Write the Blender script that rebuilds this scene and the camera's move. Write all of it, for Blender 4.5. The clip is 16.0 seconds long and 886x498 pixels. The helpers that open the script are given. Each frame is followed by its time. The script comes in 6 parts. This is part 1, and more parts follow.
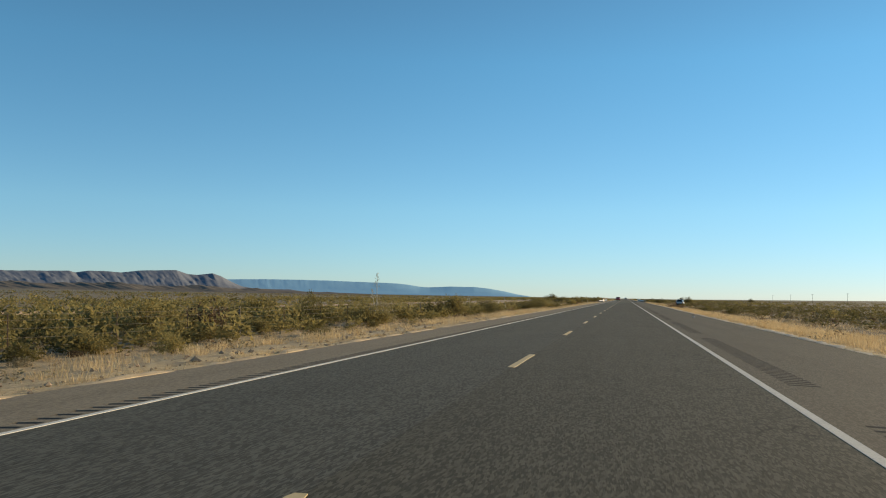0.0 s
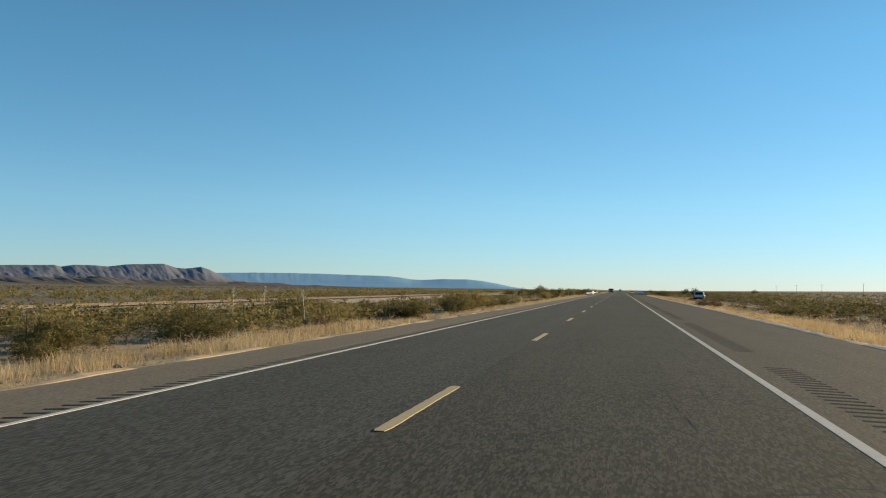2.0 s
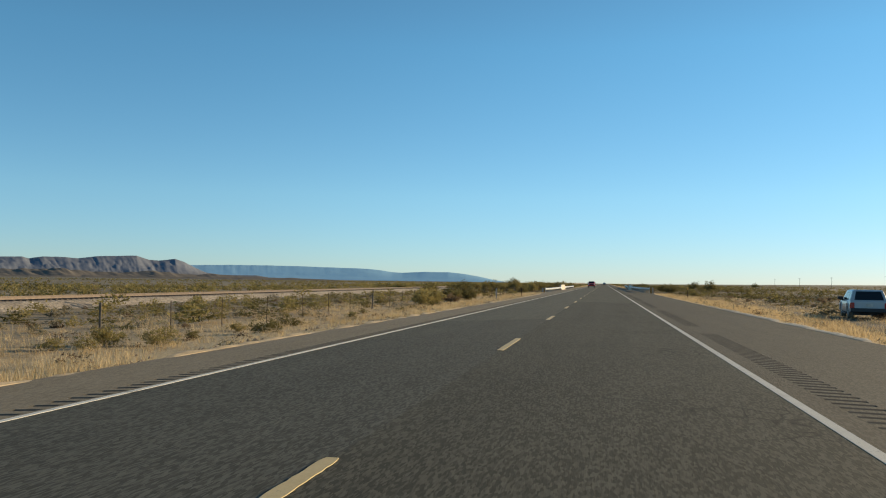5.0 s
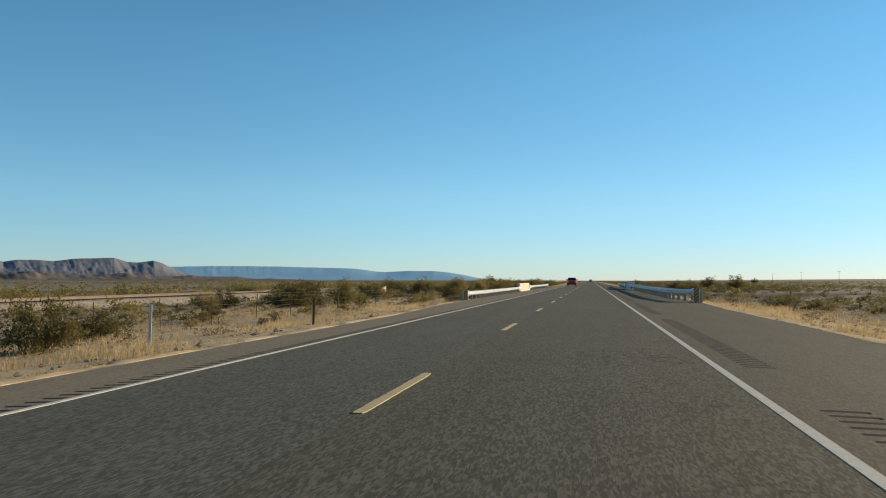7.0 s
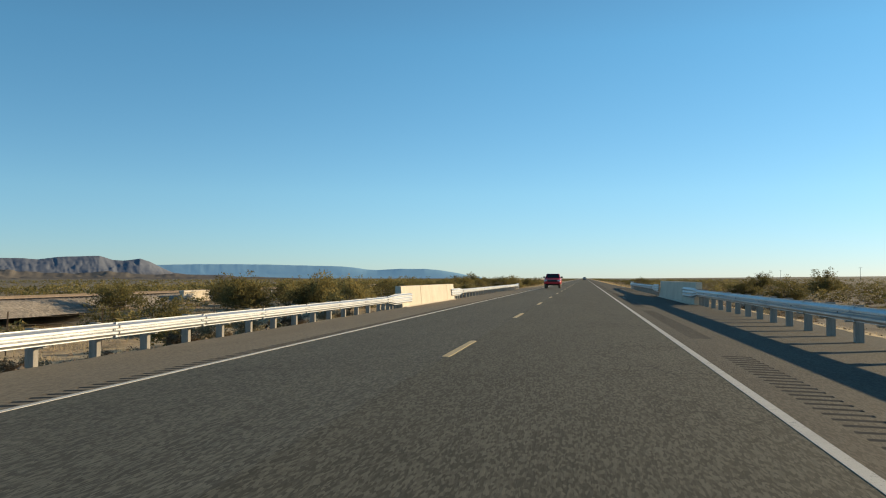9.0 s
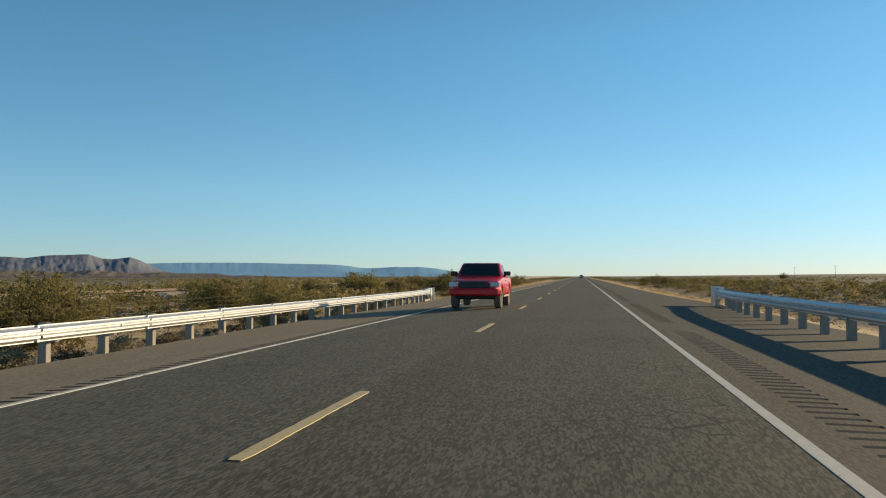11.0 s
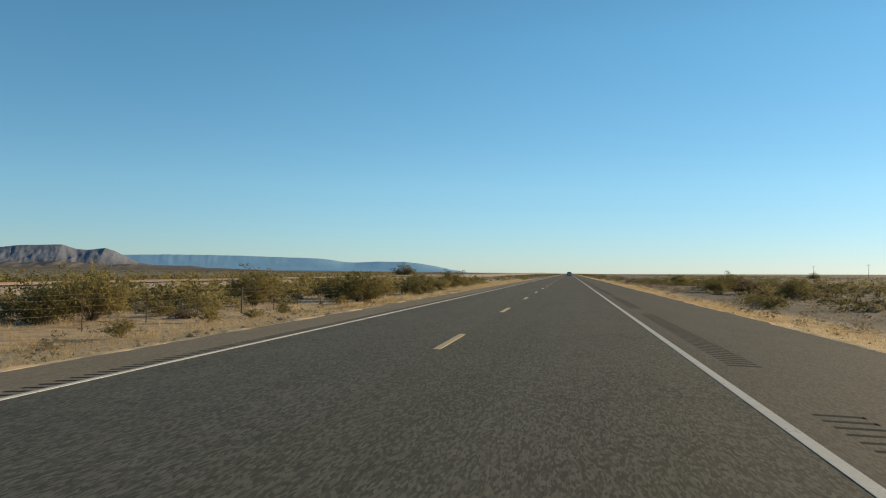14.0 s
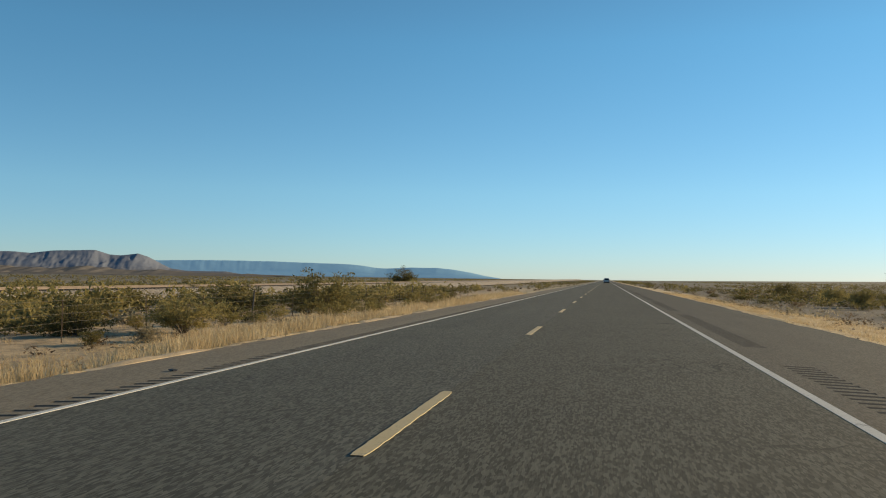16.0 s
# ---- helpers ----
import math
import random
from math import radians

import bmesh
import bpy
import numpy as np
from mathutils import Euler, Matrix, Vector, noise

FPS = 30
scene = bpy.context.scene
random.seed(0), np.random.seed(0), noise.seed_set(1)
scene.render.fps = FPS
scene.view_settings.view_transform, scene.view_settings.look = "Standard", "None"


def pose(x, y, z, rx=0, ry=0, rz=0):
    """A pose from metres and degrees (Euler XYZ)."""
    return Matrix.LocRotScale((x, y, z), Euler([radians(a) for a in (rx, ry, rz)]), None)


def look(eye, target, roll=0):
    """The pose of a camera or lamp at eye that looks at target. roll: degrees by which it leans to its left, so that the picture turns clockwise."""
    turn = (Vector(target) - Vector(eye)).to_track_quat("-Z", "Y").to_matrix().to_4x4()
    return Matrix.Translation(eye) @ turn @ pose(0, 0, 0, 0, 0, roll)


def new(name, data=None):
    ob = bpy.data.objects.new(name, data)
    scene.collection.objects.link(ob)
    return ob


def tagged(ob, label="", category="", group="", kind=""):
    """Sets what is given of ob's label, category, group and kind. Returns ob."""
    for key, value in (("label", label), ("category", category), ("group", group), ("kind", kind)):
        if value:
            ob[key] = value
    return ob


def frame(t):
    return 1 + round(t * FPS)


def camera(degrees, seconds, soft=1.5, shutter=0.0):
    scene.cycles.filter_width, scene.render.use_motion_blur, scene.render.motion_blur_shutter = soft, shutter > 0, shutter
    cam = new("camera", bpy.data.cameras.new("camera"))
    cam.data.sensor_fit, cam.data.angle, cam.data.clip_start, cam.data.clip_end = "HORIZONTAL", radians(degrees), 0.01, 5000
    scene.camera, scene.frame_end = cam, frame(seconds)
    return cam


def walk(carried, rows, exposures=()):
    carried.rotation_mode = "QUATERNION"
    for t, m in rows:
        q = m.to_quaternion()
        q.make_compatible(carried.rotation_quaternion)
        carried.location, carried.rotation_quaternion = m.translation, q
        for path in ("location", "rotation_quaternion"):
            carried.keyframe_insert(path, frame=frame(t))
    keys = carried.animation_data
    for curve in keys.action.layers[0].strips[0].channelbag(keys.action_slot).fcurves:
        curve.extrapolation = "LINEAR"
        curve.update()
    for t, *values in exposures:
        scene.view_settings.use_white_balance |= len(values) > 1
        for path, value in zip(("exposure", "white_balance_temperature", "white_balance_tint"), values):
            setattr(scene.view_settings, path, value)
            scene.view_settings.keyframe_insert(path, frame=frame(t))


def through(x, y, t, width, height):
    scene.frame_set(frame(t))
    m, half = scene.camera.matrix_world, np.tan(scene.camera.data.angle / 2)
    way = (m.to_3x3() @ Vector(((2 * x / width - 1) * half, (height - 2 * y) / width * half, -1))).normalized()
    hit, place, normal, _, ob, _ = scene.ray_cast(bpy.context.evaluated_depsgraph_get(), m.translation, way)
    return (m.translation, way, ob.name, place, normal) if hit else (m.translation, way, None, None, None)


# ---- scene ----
# Desert two-lane highway: x to the right across the road, y along it, z up.
cam = camera(55.75, 16.0, soft=1.1)
PATH = [
    (0.0, pose(1.810, -1.282, 1.159, 93.123, -1.095, 12.286)),
    (0.5, pose(1.894, 15.650, 1.173, 92.860, -1.019, 12.220)),
    (1.0, pose(1.901, 32.907, 1.165, 92.697, -0.849, 11.885)),
    (1.5, pose(1.914, 49.882, 1.158, 92.637, -0.735, 11.985)),
    (2.0, pose(1.877, 66.785, 1.153, 92.631, -0.799, 11.948)),
    (2.5, pose(1.806, 83.777, 1.160, 92.474, -0.538, 11.588)),
    (3.0, pose(1.789, 100.760, 1.159, 92.532, -0.550, 11.790)),
    (3.5, pose(1.779, 117.821, 1.167, 92.247, -0.586, 11.456)),
    (4.0, pose(1.736, 134.748, 1.168, 92.218, -0.621, 11.023)),
    (4.2, pose(1.711, 141.535, 1.179, 92.188, -0.787, 11.046)),
    (6.3, pose(1.954, 212.864, 1.178, 92.177, -0.564, 10.472)),
    (6.5, pose(1.989, 219.698, 1.166, 92.146, -0.339, 10.226)),
    (7.0, pose(1.999, 236.885, 1.163, 92.100, -0.196, 10.016)),
    (7.5, pose(1.999, 253.926, 1.165, 92.150, -0.204, 10.001)),
    (8.0, pose(1.970, 270.867, 1.158, 92.033, -0.248, 9.863)),
    (8.5, pose(1.984, 287.935, 1.168, 92.095, -0.234, 9.724)),
    (9.0, pose(2.021, 304.972, 1.160, 91.963, -0.118, 9.615)),
    (9.5, pose(2.055, 321.923, 1.151, 91.940, -0.095, 9.530)),
    (9.7, pose(2.065, 328.757, 1.157, 91.883, -0.013, 9.562)),
    (11.8, pose(2.183, 400.245, 1.158, 91.792, -0.204, 9.211)),
    (12.0, pose(2.183, 407.052, 1.156, 91.719, -0.753, 9.217)),
    (12.5, pose(2.200, 424.293, 1.150, 91.722, -0.612, 9.068)),
    (13.0, pose(2.196, 441.202, 1.165, 91.577, -0.589, 8.886)),
    (13.5, pose(2.082, 458.333, 1.154, 91.555, -0.694, 8.708)),
    (14.0, pose(1.982, 475.327, 1.173, 91.544, -0.730, 8.607)),
    (14.5, pose(1.872, 492.264, 1.162, 91.670, -0.958, 8.800)),
    (15.0, pose(1.717, 509.273, 1.166, 91.888, -1.265, 10.554)),
    (15.5, pose(1.582, 526.221, 1.161, 91.893, -1.145, 10.804)),
    (16.0, pose(1.579, 543.478, 1.170, 91.939, -0.854, 11.011)),
]
walk(cam, PATH, [(0.0, 0.50, 6000, 2), (9.5, 0.50, 6000, 2), (12.0, 0.43, 6200, 2), (16.0, 0.40, 5980, 2)])

# ---- light ----
SUN_AZ, SUN_EL = 50.0, 13.8      # degrees clockwise from the road's direction; above the horizon
world = bpy.data.worlds.new("sky")
scene.world = world
world.use_nodes = True
wn = world.node_tree.nodes
sky = wn.new("ShaderNodeTexSky")
sky.sky_type = "NISHITA"
sky.sun_disc = False
sky.sun_elevation, sky.sun_rotation = radians(SUN_EL), radians(SUN_AZ)
sky.altitude = 1500
sky.air_density, sky.dust_density, sky.ozone_density = 0.8, 0.22, 3.0
# dry desert air: whiter towards the horizon, deep blue above it
up = wn.new("ShaderNodeTexCoord")
split = wn.new("ShaderNodeSeparateXYZ")
world.node_tree.links.new(up.outputs["Generated"], split.inputs[0])
air = wn.new("ShaderNodeValToRGB")
air.color_ramp.elements[0].position, air.color_ramp.elements[0].color = 0.0, (0.82, 0.79, 0.81, 1)
air.color_ramp.elements[1].position, air.color_ramp.elements[1].color = 1.0, (0.90, 1.01, 0.88, 1)
for at, tint in ((0.10, (1.06, 1.09, 0.94, 1)), (0.27, (1.02, 1.25, 1.07, 1)), (0.5, (0.94, 1.05, 0.88, 1))):
    air.color_ramp.elements.new(at).color = tint
world.node_tree.links.new(split.outputs[2], air.inputs[0])
# on the sun's side the air above the horizon is duller and warmer
glare = wn.new("ShaderNodeValToRGB")
glare.color_ramp.elements[0].position, glare.color_ramp.elements[0].color = 0.0, (0.738, 0.665, 0.690, 1)
glare.color_ramp.elements[1].position, glare.color_ramp.elements[1].color = 1.0, (0.90, 1.01, 0.88, 1)
for at, tint in ((0.10, (0.96, 0.97, 0.85, 1)), (0.27, (1.02, 1.25, 1.07, 1)), (0.5, (0.94, 1.05, 0.88, 1))):
    glare.color_ramp.elements.new(at).color = tint
world.node_tree.links.new(split.outputs[2], glare.inputs[0])
sunward = wn.new("ShaderNodeVectorMath")
sunward.operation = "DOT_PRODUCT"
sunward.inputs[1].default_value = (math.sin(radians(SUN_AZ)), math.cos(radians(SUN_AZ)), 0.0)
world.node_tree.links.new(up.outputs["Generated"], sunward.inputs[0])
turn_to_sun = wn.new("ShaderNodeMapRange")
turn_to_sun.interpolation_type = "SMOOTHSTEP"
turn_to_sun.inputs["From Min"].default_value, turn_to_sun.inputs["From Max"].default_value = 0.36, 0.92
world.node_tree.links.new(sunward.outputs["Value"], turn_to_sun.inputs["Value"])
haze = wn.new("ShaderNodeMix")
haze.data_type = "RGBA"
world.node_tree.links.new(turn_to_sun.outputs[0], haze.inputs[0])
world.node_tree.links.new(air.outputs[0], haze.inputs[6])
world.node_tree.links.new(glare.outputs[0], haze.inputs[7])
clear = wn.new("ShaderNodeMix")
clear.data_type, clear.blend_type = "RGBA", "MULTIPLY"
clear.inputs[0].default_value = 1.0
world.node_tree.links.new(haze.outputs[2], clear.inputs[7])
world.node_tree.links.new(sky.outputs[0], clear.inputs[6])
world.node_tree.links.new(clear.outputs[2], wn["Background"].inputs[0])
wn["Background"].inputs[1].default_value = 0.102
sun = new("sun", bpy.data.lights.new("sun", "SUN"))
sun.data.energy, sun.data.angle, sun.data.color = 5.0, radians(0.5), (1.0, 0.715, 0.42)
sun_dir = Vector((math.sin(radians(SUN_AZ)) * math.cos(radians(SUN_EL)), math.cos(radians(SUN_AZ)) * math.cos(radians(SUN_EL)), math.sin(radians(SUN_EL))))
sun.matrix_world = look(sun_dir * 50, (0, 0, 0))

# ---- materials ----
def material(name, rough=0.8, metal=0.0):
    m = bpy.data.materials.new(name)
    m.use_nodes = True
    b = m.node_tree.nodes["Principled BSDF"]
    b.inputs["Roughness"].default_value = rough
    b.inputs["Metallic"].default_value = metal
    return m, m.node_tree, b


def add(nt, kind, **props):
    n = nt.nodes.new(kind)
    for k, v in props.items():
        n.inputs[k].default_value = v
    return n


def coords(nt, stretch=(1, 1, 1)):
    g = nt.nodes.new("ShaderNodeNewGeometry")
    m = add(nt, "ShaderNodeVectorMath")
    m.operation = "MULTIPLY"
    m.inputs[1].default_value = stretch
    nt.links.new(g.outputs["Position"], m.inputs[0])
    return m.outputs[0]


def noise_tex(nt, vec, scale, detail=4.0, rough=0.6):
    n = add(nt, "ShaderNodeTexNoise", Scale=scale, Detail=detail, Roughness=rough)
    nt.links.new(vec, n.inputs["Vector"])
    return n.outputs["Fac"]


def ramp(nt, fac, stops):
    r = nt.nodes.new("ShaderNodeValToRGB")
    el = r.color_ramp.elements
    el[0].position, el[0].color = stops[0][0], (*stops[0][1], 1)
    el[1].position, el[1].color = stops[-1][0], (*stops[-1][1], 1)
    for p, c in stops[1:-1]:
        e = el.new(p)
        e.color = (*c, 1)
    nt.links.new(fac, r.inputs[0])
    return r.outputs[0]


def mix(nt, a, b, fac, mode="MIX"):
    n = nt.nodes.new("ShaderNodeMix")
    n.data_type, n.blend_type = "RGBA", mode
    for sock, v in ((n.inputs[0], fac), (n.inputs[6], a), (n.inputs[7], b)):
        if isinstance(v, (int, float)):
            sock.default_value = v
        elif isinstance(v, tuple):
            sock.default_value = (*v, 1)
        else:
            nt.links.new(v, sock)
    return n.outputs[2]


def bump(nt, b, height, strength=0.5, distance=0.01):
    n = add(nt, "ShaderNodeBump", Strength=strength, Distance=distance)
    nt.links.new(height, n.inputs["Height"])
    nt.links.new(n.outputs[0], b.inputs["Normal"])


def surface(name, dark, light, fine=20.0, coarse=1.0, rough=0.8, metal=0.0, relief=0.3, depth=0.004, spread=0.5, stretch=(1, 1, 1)):
    """Two scales of variation between two tones, with a fine relief."""
    m, nt, b = material(name, rough, metal)
    v = coords(nt, stretch)
    a, c = noise_tex(nt, v, fine), noise_tex(nt, v, coarse, 3)
    mid = tuple((p + q) / 2 for p, q in zip(dark, light))
    col = mix(nt, ramp(nt, a, [(0.3, dark), (0.7, light)]), ramp(nt, c, [(0.3, dark), (0.7, light)]), spread)
    nt.links.new(col, b.inputs["Base Color"])
    if relief:
        bump(nt, b, a, relief, depth)
    return m


def asphalt(name, dark, light, crack_amount, streak, grain=1.0):
    m, nt, b = material(name, 0.88)
    v = coords(nt)
    rolled = coords(nt, (1.0, 0.20, 1.0))
    lengthwise = coords(nt, (1.0, 0.05, 1.0))
    cell = add(nt, "ShaderNodeTexVoronoi", Scale=62.0)
    nt.links.new(rolled, cell.inputs["Vector"])
    tone = nt.nodes.new("ShaderNodeSeparateColor")
    nt.links.new(cell.outputs["Color"], tone.inputs[0])
    grit = mix(nt, noise_tex(nt, rolled, 44.0, 3, 0.8), tone.outputs[0], 0.62)
    patch = noise_tex(nt, v, 0.35, 4)
    blot = noise_tex(nt, rolled, 5.0, 5, 0.8)
    tracks = noise_tex(nt, lengthwise, 1.4, 3)
    low, high = tuple((1 - 0.42 * grain) * q for q in dark), tuple((1 + 0.44 * grain) * q for q in light)
    base = ramp(nt, grit, [(0.30, low), (0.44, dark), (0.56, light), (0.72, high)])
    base = mix(nt, base, ramp(nt, patch, [(0.3, dark), (0.7, light)]), 0.28)
    base = mix(nt, base, ramp(nt, tracks, [(0.35, dark), (0.65, light)]), streak)
    base = mix(nt, base, ramp(nt, blot, [(0.36, (0.70, 0.70, 0.70)), (0.60, (1, 1, 1))]), 0.16 * grain, "MULTIPLY")
    warp = add(nt, "ShaderNodeTexNoise", Scale=1.3, Detail=5.0)
    nt.links.new(v, warp.inputs["Vector"])
    fine = add(nt, "ShaderNodeTexVoronoi", Scale=4.2)
    fine.feature = "DISTANCE_TO_EDGE"
    nt.links.new(mix(nt, coords(nt, (1.0, 0.5, 1.0)), warp.outputs["Color"], 0.16), fine.inputs["Vector"])
    web = ramp(nt, fine.outputs["Distance"], [(0.0, (1, 1, 1)), (0.016, (1, 1, 1)), (0.05, (0, 0, 0))])
    sep = nt.nodes.new("ShaderNodeSeparateXYZ")
    nt.links.new(v, sep.inputs[0])
    side = add(nt, "ShaderNodeMapRange", **{"From Min": -4.0, "From Max": 4.0})
    nt.links.new(sep.outputs[0], side.inputs["Value"])
    # the wheel paths crack first, those beside the edge lines most
    k = crack_amount
    path = ramp(nt, side.outputs[0], [(0.06, (0, 0, 0)), (0.11, (0.6 * k,) * 3), (0.19, (0.6 * k,) * 3), (0.26, (0, 0, 0)), (0.58, (0, 0, 0)), (0.64, (0.35 * k,) * 3), (0.70, (0.25 * k,) * 3), (0.78, (0.6 * k,) * 3), (0.86, (k,) * 3), (0.93, (k,) * 3), (0.96, (0, 0, 0))])
    worn = ramp(nt, noise_tex(nt, v, 0.33, 4), [(0.47, (0, 0, 0)), (0.60, (0.85, 0.85, 0.85))])
    web = mix(nt, mix(nt, web, path, 1.0, "MULTIPLY"), worn, 1.0, "MULTIPLY")
    col = mix(nt, base, (0.016, 0.015, 0.014), web)
    nt.links.new(col, b.inputs["Base Color"])
    b.inputs["Specular IOR Level"].default_value = 0.15
    bump(nt, b, grit, 0.8, 0.010)
    return m


def leafy(name, tones, rough=0.7, through=0.25):
    """Foliage: a tone for each leaf cluster and a shift for each plant."""
    m, nt, b = material(name, rough)
    g = nt.nodes.new("ShaderNodeNewGeometry")
    o = nt.nodes.new("ShaderNodeObjectInfo")
    c = ramp(nt, g.outputs["Random Per Island"], [(i / (len(tones) - 1), t) for i, t in enumerate(tones)])
    n = noise_tex(nt, coords(nt), 0.22, 2)
    c = mix(nt, c, ramp(nt, n, [(0.35, tones[0]), (0.65, tones[-1])]), 0.45)
    shift = nt.nodes.new("ShaderNodeHueSaturation")
    mr = add(nt, "ShaderNodeMapRange", **{"To Min": 0.75, "To Max": 1.25})
    nt.links.new(o.outputs["Random"], mr.inputs["Value"])
    nt.links.new(mr.outputs[0], shift.inputs["Value"])
    nt.links.new(c, shift.inputs["Color"])
    nt.links.new(shift.outputs[0], b.inputs["Base Color"])
    b.inputs["Specular IOR Level"].default_value = 0.05
    tr = nt.nodes.new("ShaderNodeBsdfTranslucent")
    nt.links.new(shift.outputs[0], tr.inputs["Color"])
    ms = add(nt, "ShaderNodeMixShader", Fac=through)
    nt.links.new(b.outputs[0], ms.inputs[1])
    nt.links.new(tr.outputs[0], ms.inputs[2])
    nt.links.new(ms.outputs[0], nt.nodes["Material Output"].inputs[0])
    return m


# four lane tones: left paler than right, both paler farther along
M_LANE = asphalt("lane_asphalt", (0.052, 0.050, 0.038), (0.088, 0.084, 0.064), 1.0, 0.22)
M_LANE_LEFT = asphalt("left_lane_asphalt", (0.067, 0.064, 0.050), (0.113, 0.108, 0.085), 0.8, 0.22)
M_LANE_MID = asphalt("mid_tone_lane_asphalt", (0.068, 0.065, 0.049), (0.114, 0.109, 0.083), 0.9, 0.22)
M_LANE_PALE = asphalt("paler_lane_asphalt", (0.086, 0.082, 0.063), (0.139, 0.133, 0.102), 0.9, 0.22)
M_CRACK = surface("open_crack", (0.012, 0.011, 0.010), (0.03, 0.027, 0.022), 40, 3, 0.95)
M_SHOULDER = asphalt("shoulder_asphalt", (0.078, 0.069, 0.052), (0.120, 0.107, 0.081), 0.0, 0.25, 0.5)
# the left shoulder has a paler, warmer tone than the right one
M_SHOULDER_PALE = asphalt("paler_shoulder_asphalt", (0.200, 0.164, 0.110), (0.290, 0.240, 0.163), 0.0, 0.25, 0.4)
# groove faces get a darker tone than the shoulder around them
M_GROOVE = surface("dark_groove", (0.042, 0.037, 0.029), (0.090, 0.078, 0.060), 30, 2, 0.95)
def road_paint(name, dark, light):
    m, nt, b = material(name, 0.65)
    v = coords(nt)
    fine, wide = noise_tex(nt, v, 26, 5, 0.85), noise_tex(nt, v, 2.2, 4)
    c = mix(nt, ramp(nt, fine, [(0.3, dark), (0.7, light)]), ramp(nt, wide, [(0.3, dark), (0.7, light)]), 0.5)
    gone = ramp(nt, mix(nt, fine, wide, 0.45), [(0.55, (0, 0, 0)), (0.63, (0.8, 0.8, 0.8))])
    c = mix(nt, c, (0.085, 0.078, 0.062), gone)
    nt.links.new(c, b.inputs["Base Color"])
    bump(nt, b, fine, 0.6, 0.006)
    return m


M_LINE = road_paint("worn_white_road_paint", (0.40, 0.38, 0.325), (0.66, 0.63, 0.55))
# the left edge line's paint is set brighter than the right line's
M_LINE_BRIGHT = road_paint("brighter_white_road_paint", (0.62, 0.58, 0.49), (0.88, 0.83, 0.72))
M_DASH = road_paint("worn_yellow_road_paint", (0.44, 0.335, 0.155), (0.64, 0.51, 0.27))
M_WHITE = surface("worn_white_paint", (0.27, 0.255, 0.22), (0.62, 0.595, 0.53), 18, 1.2, 0.6)
M_STEEL = surface("galvanised_steel", (0.46, 0.47, 0.48), (0.66, 0.67, 0.68), 9, 0.8, 0.42, 0.75, 0.08)
M_POST = surface("weathered_post_wood", (0.20, 0.185, 0.16), (0.36, 0.335, 0.295), 25, 3, 0.9, stretch=(4, 4, 0.4))
M_BOLT = surface("dark_bolt_steel", (0.08, 0.08, 0.08), (0.16, 0.15, 0.14), 30, 3, 0.5, 0.8)
def concrete_material():
    m, nt, b = material("pale_concrete", 0.9)
    v = coords(nt)
    grit, wide = noise_tex(nt, v, 16, 4), noise_tex(nt, v, 0.9, 3)
    runs = noise_tex(nt, coords(nt, (1.0, 1.0, 0.07)), 2.6, 5, 0.7)
    c = mix(nt, ramp(nt, grit, [(0.3, (0.46, 0.40, 0.31)), (0.7, (0.66, 0.59, 0.48))]), ramp(nt, wide, [(0.3, (0.48, 0.42, 0.33)), (0.7, (0.68, 0.61, 0.50))]), 0.5)
    c = mix(nt, c, (0.27, 0.235, 0.19), ramp(nt, runs, [(0.56, (0, 0, 0)), (0.74, (0.40, 0.40, 0.40))]))
    nt.links.new(c, b.inputs["Base Color"])
    bump(nt, b, grit, 0.3, 0.004)
    return m


M_CONCRETE = concrete_material()
M_BLACK = surface("black_sheeting", (0.015, 0.015, 0.015), (0.03, 0.03, 0.03), 12, 2, 0.6)
M_AMBER = surface("amber_sheeting", (0.50, 0.24, 0.03), (0.66, 0.34, 0.06), 12, 2, 0.5)
M_IRON = surface("rusty_iron", (0.045, 0.032, 0.024), (0.11, 0.075, 0.05), 40, 4, 0.85, 0.3)
M_WIRE = surface("fence_wire", (0.10, 0.085, 0.07), (0.18, 0.16, 0.14), 40, 4, 0.6, 0.6)
M_PALEWOOD = surface("bleached_wood", (0.30, 0.26, 0.21), (0.48, 0.43, 0.36), 30, 3, 0.9, stretch=(4, 4, 0.4))
M_BALLAST = surface("railway_ballast", (0.11, 0.090, 0.068), (0.47, 0.40, 0.31), 4.0, 0.7, 0.95, relief=1.0, depth=0.12, spread=0.35)
M_TIE = surface("creosoted_sleeper", (0.035, 0.028, 0.022), (0.09, 0.07, 0.055), 12, 2, 0.9)
M_RAIL = surface("railhead_steel", (0.06, 0.045, 0.035), (0.13, 0.10, 0.08), 12, 2, 0.5, 0.6)
M_STONE = surface("desert_stones", (0.17, 0.125, 0.08), (0.36, 0.275, 0.185), 14, 2, 0.95)
M_GRAVEL = surface("pale_edge_gravel", (0.30, 0.25, 0.18), (0.66, 0.57, 0.43), 26, 2.5, 0.95, relief=0.6, depth=0.01)
M_LIP = surface("straw_and_sand", (0.30, 0.220, 0.125), (0.62, 0.485, 0.30), 22, 1.6, 0.95, relief=0.6, depth=0.01)
M_STEM = surface("grey_stems", (0.075, 0.060, 0.045), (0.16, 0.135, 0.105), 30, 3, 0.9)
M_CREOSOTE = leafy("creosote_leaves", [(0.178, 0.150, 0.052), (0.245, 0.203, 0.075), (0.325, 0.265, 0.108)], through=0.45)
M_OLIVE = leafy("mesquite_leaves", [(0.104, 0.092, 0.034), (0.156, 0.134, 0.050), (0.222, 0.186, 0.076)], through=0.42)
